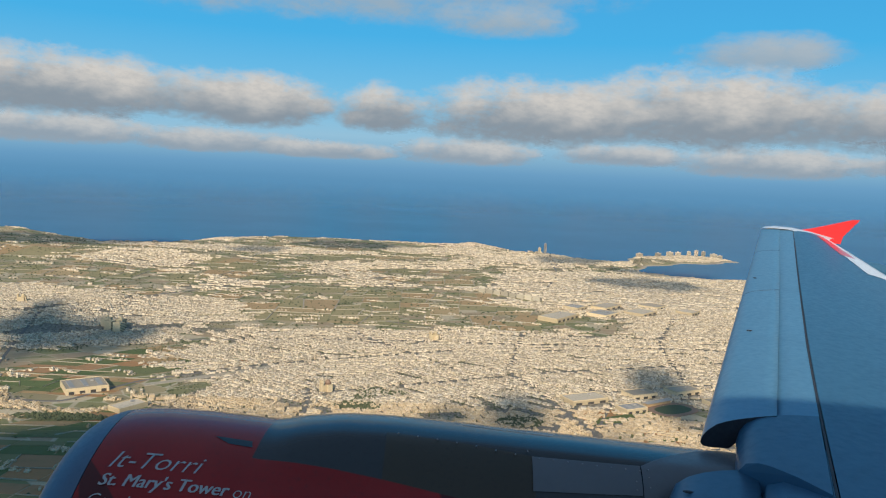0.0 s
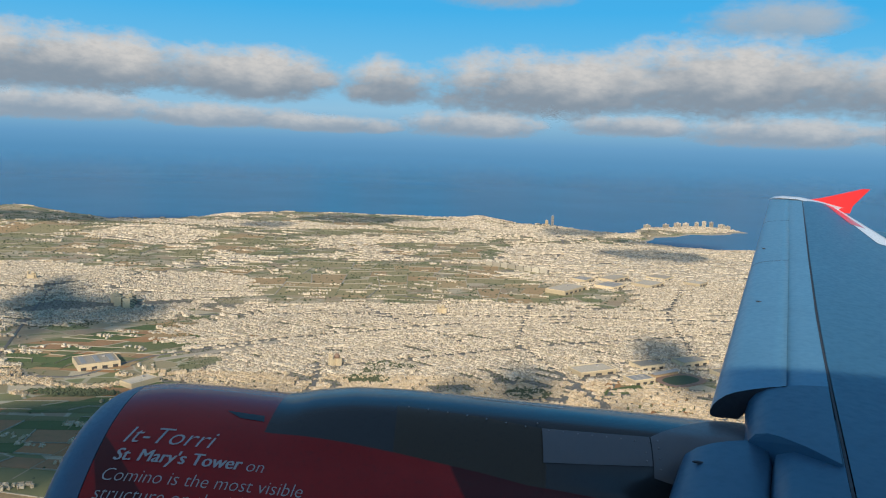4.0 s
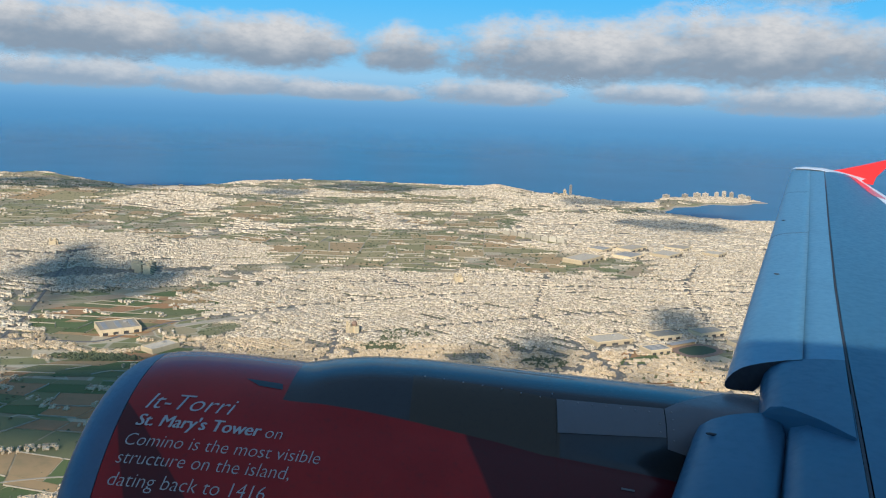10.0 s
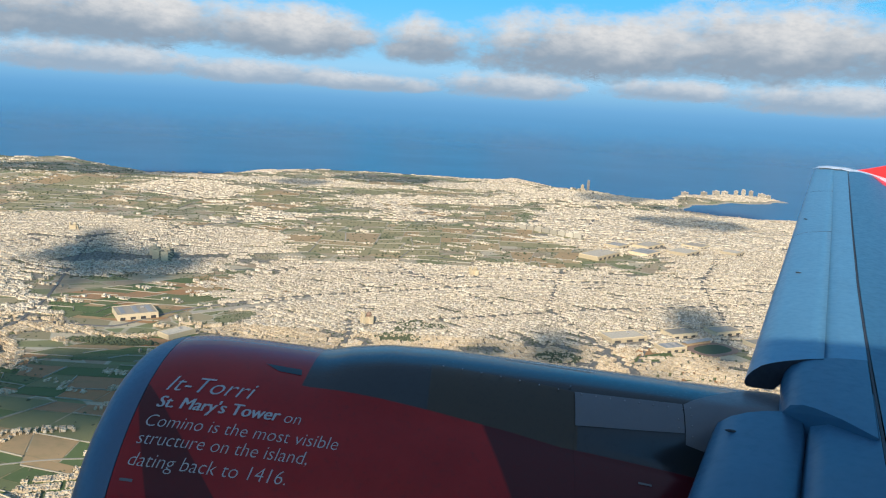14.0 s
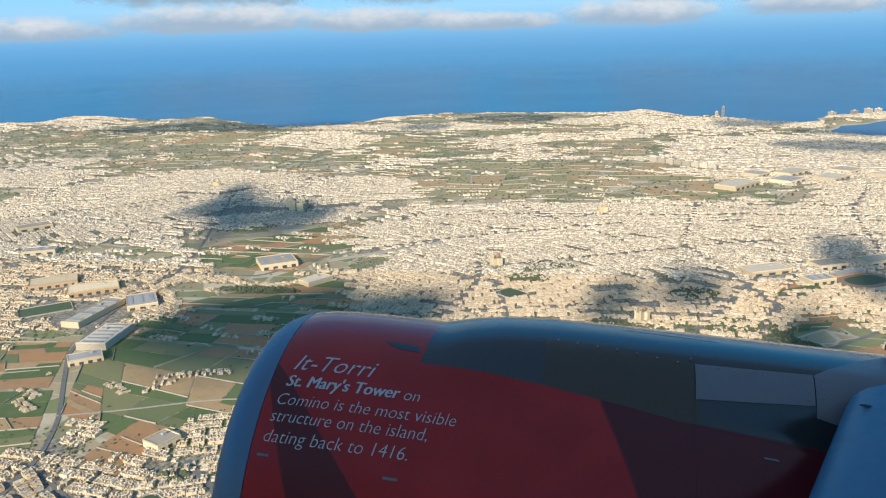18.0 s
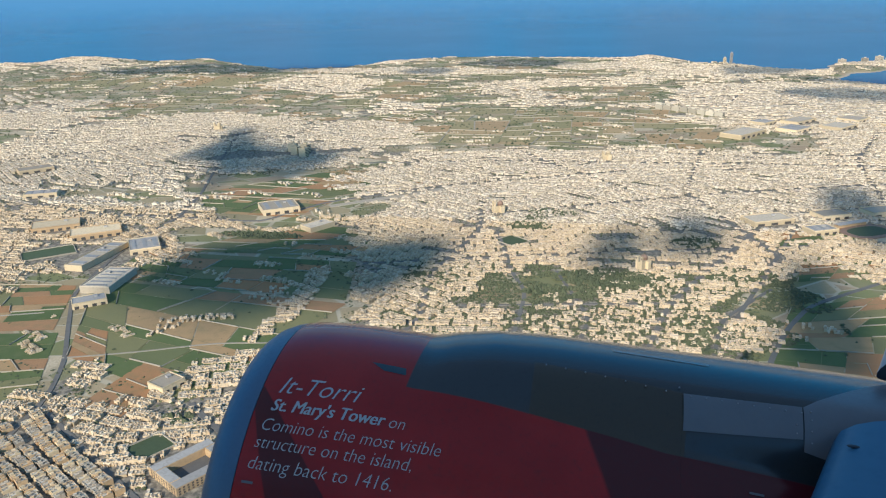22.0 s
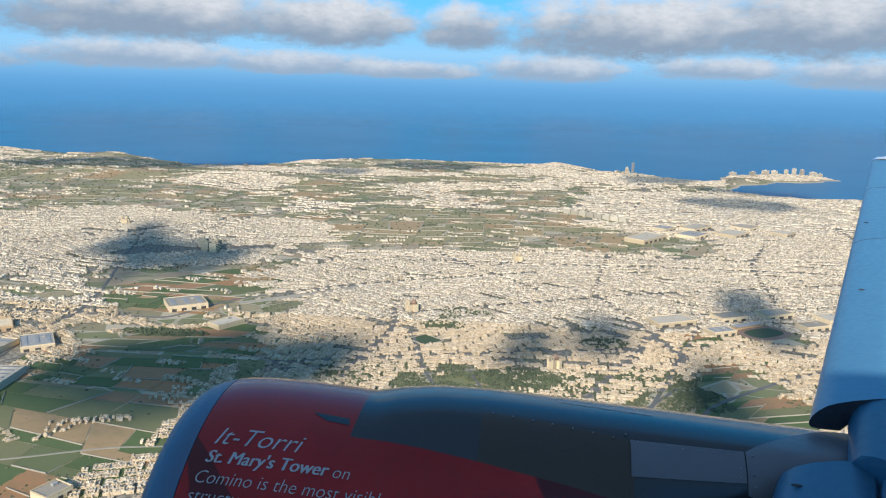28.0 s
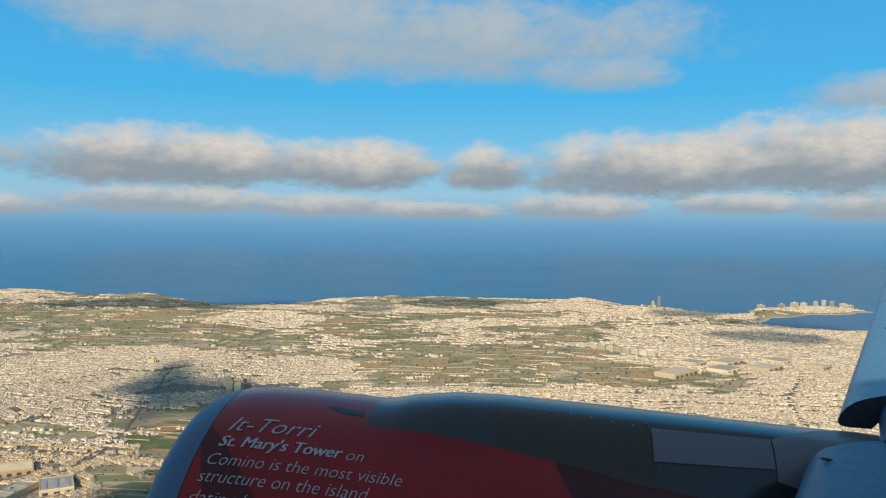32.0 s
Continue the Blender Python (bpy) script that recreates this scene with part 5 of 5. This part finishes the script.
tree_clumps("town_trees", *scatter(55000, -260, 260, 75, 330, 0.2, 1.3), 0.36, "dark green garden trees between houses")
tree_clumps("garden_trees", *scatter(24000, -46, 64, 135, 210, 0.1, 1.2), 0.42, "dark green garden trees round villas")
tree_clumps("street_trees", *scatter(24000, -260, 280, 250, 450, 0.4, 1.4), 0.32, "small dark green trees in town gardens")
tree_clumps("field_trees", *scatter(1100, -200, 130, 100, 330, -0.3, 0.2), 0.4, "scattered dark green trees along field walls")
tree_clumps("country_scrub", *scatter(26000, -640, 480, 330, 860, -0.3, 0.55), 0.62, "dark green carob trees and scrub between fields")
for px, py, rx, ry, n in ((-7, 263, 9, 5, 300), (-12, 255, 5, 4, 120), (10, 201, 15, 6, 700), (-3, 190, 10, 5, 300), (46, 208, 10, 6, 350), (-14, 246, 8, 4, 260), (-100, 226, 14, 3, 250), (38, 236, 7, 5, 220),
                          (30, 170, 6, 10, 220), (-38, 196, 8, 5, 250), (70, 160, 3, 6, 60), (-72, 118, 4, 2, 40)):
    t, q = rng.uniform(0, 6.28, n), np.sqrt(rng.random(n))
    x, y = px + rx * q * np.cos(t), py + ry * q * np.sin(t)
    k = clear(x, y)
    tree_clumps("park_trees", x[k], y[k], 0.7, "dense dark green trees of a park")


# ---- clouds overhead, whose shadows lie on the land ----
def shade_cloud(x, y, rx, ry, turn=0.0, mat=None):
    """A flat ragged cloud placed so that its shadow falls round (x, y)."""
    k = (430.0 - 2.0) / sun_to.z
    c = Vector((x, y, 2.0)) + sun_to * k
    bm = bmesh.new()
    bmesh.ops.create_icosphere(bm, subdivisions=4, radius=1)
    for v in bm.verts:
        q = v.co.copy()
        v.co *= 1.2 + 0.6 * noise.fractal(q * 1.6 + Vector((x, y, 0)) * 0.1, 1.0, 2.0, 4)
        v.co.x, v.co.y, v.co.z = v.co.x * rx, v.co.y * ry, v.co.z * 9
    me = bpy.data.meshes.new("overhead_cloud")
    bm.to_mesh(me)
    bm.free()
    me.materials.append(mat or OVERHEAD)
    ob = new("overhead_cloud", me)
    ob.matrix_basis = pose(*c, 0, 0, turn)
    tagged(ob, "white cumulus cloud that shades the land below", "cloud", "clouds overhead", kind="thing")


def vapour(name, lo, hi):
    """White cloud that lets a little light through, thinner in places."""
    m = Nodes(name, 1.0)
    m.colour((0.85, 0.86, 0.88))
    m.put(m.p.inputs["Alpha"], m.grey(m.noise(0.06, 5), 0.3, 0.55, lo, hi))
    return m.mat


OVERHEAD, OVERHEAD_LIGHT, OVERHEAD_THIN = vapour("overhead_cloud_white", 0.7, 0.9), vapour("light_overhead_cloud", 0.4, 0.66), vapour("thin_overhead_cloud", 0.18, 0.5)
for args in ((-98, 199, 19, 12, 25), (-62, 199, 17, 10, 40), (-84, 187, 15, 8, 20), (-80, 210, 18, 6, 5), (-47, 209, 9, 7), (-150, 343, 26, 13, -10), (-163, 350, 4, 44, 22), (-122, 326, 11, 9),
             (37, 244, 8, 5), (13, 229, 6, 3), (62, 201, 7, 4, 20), (58, 171, 9, 8), (98, 257, 6, 4), (98, 290, 9, 4), (178, 562, 34, 13, -15), (215, 640, 34, 11, -10),
             (-350, 706, 72, 32), (-133, 700, 18, 9), (-255, 745, 34, 12), (150, 705, 26, 9), (-60, 765, 40, 8)):
    shade_cloud(*args, *([0.0] if len(args) < 5 else []), OVERHEAD_THIN if args[1] > 400 else OVERHEAD_LIGHT if args[1] > 225 else OVERHEAD)
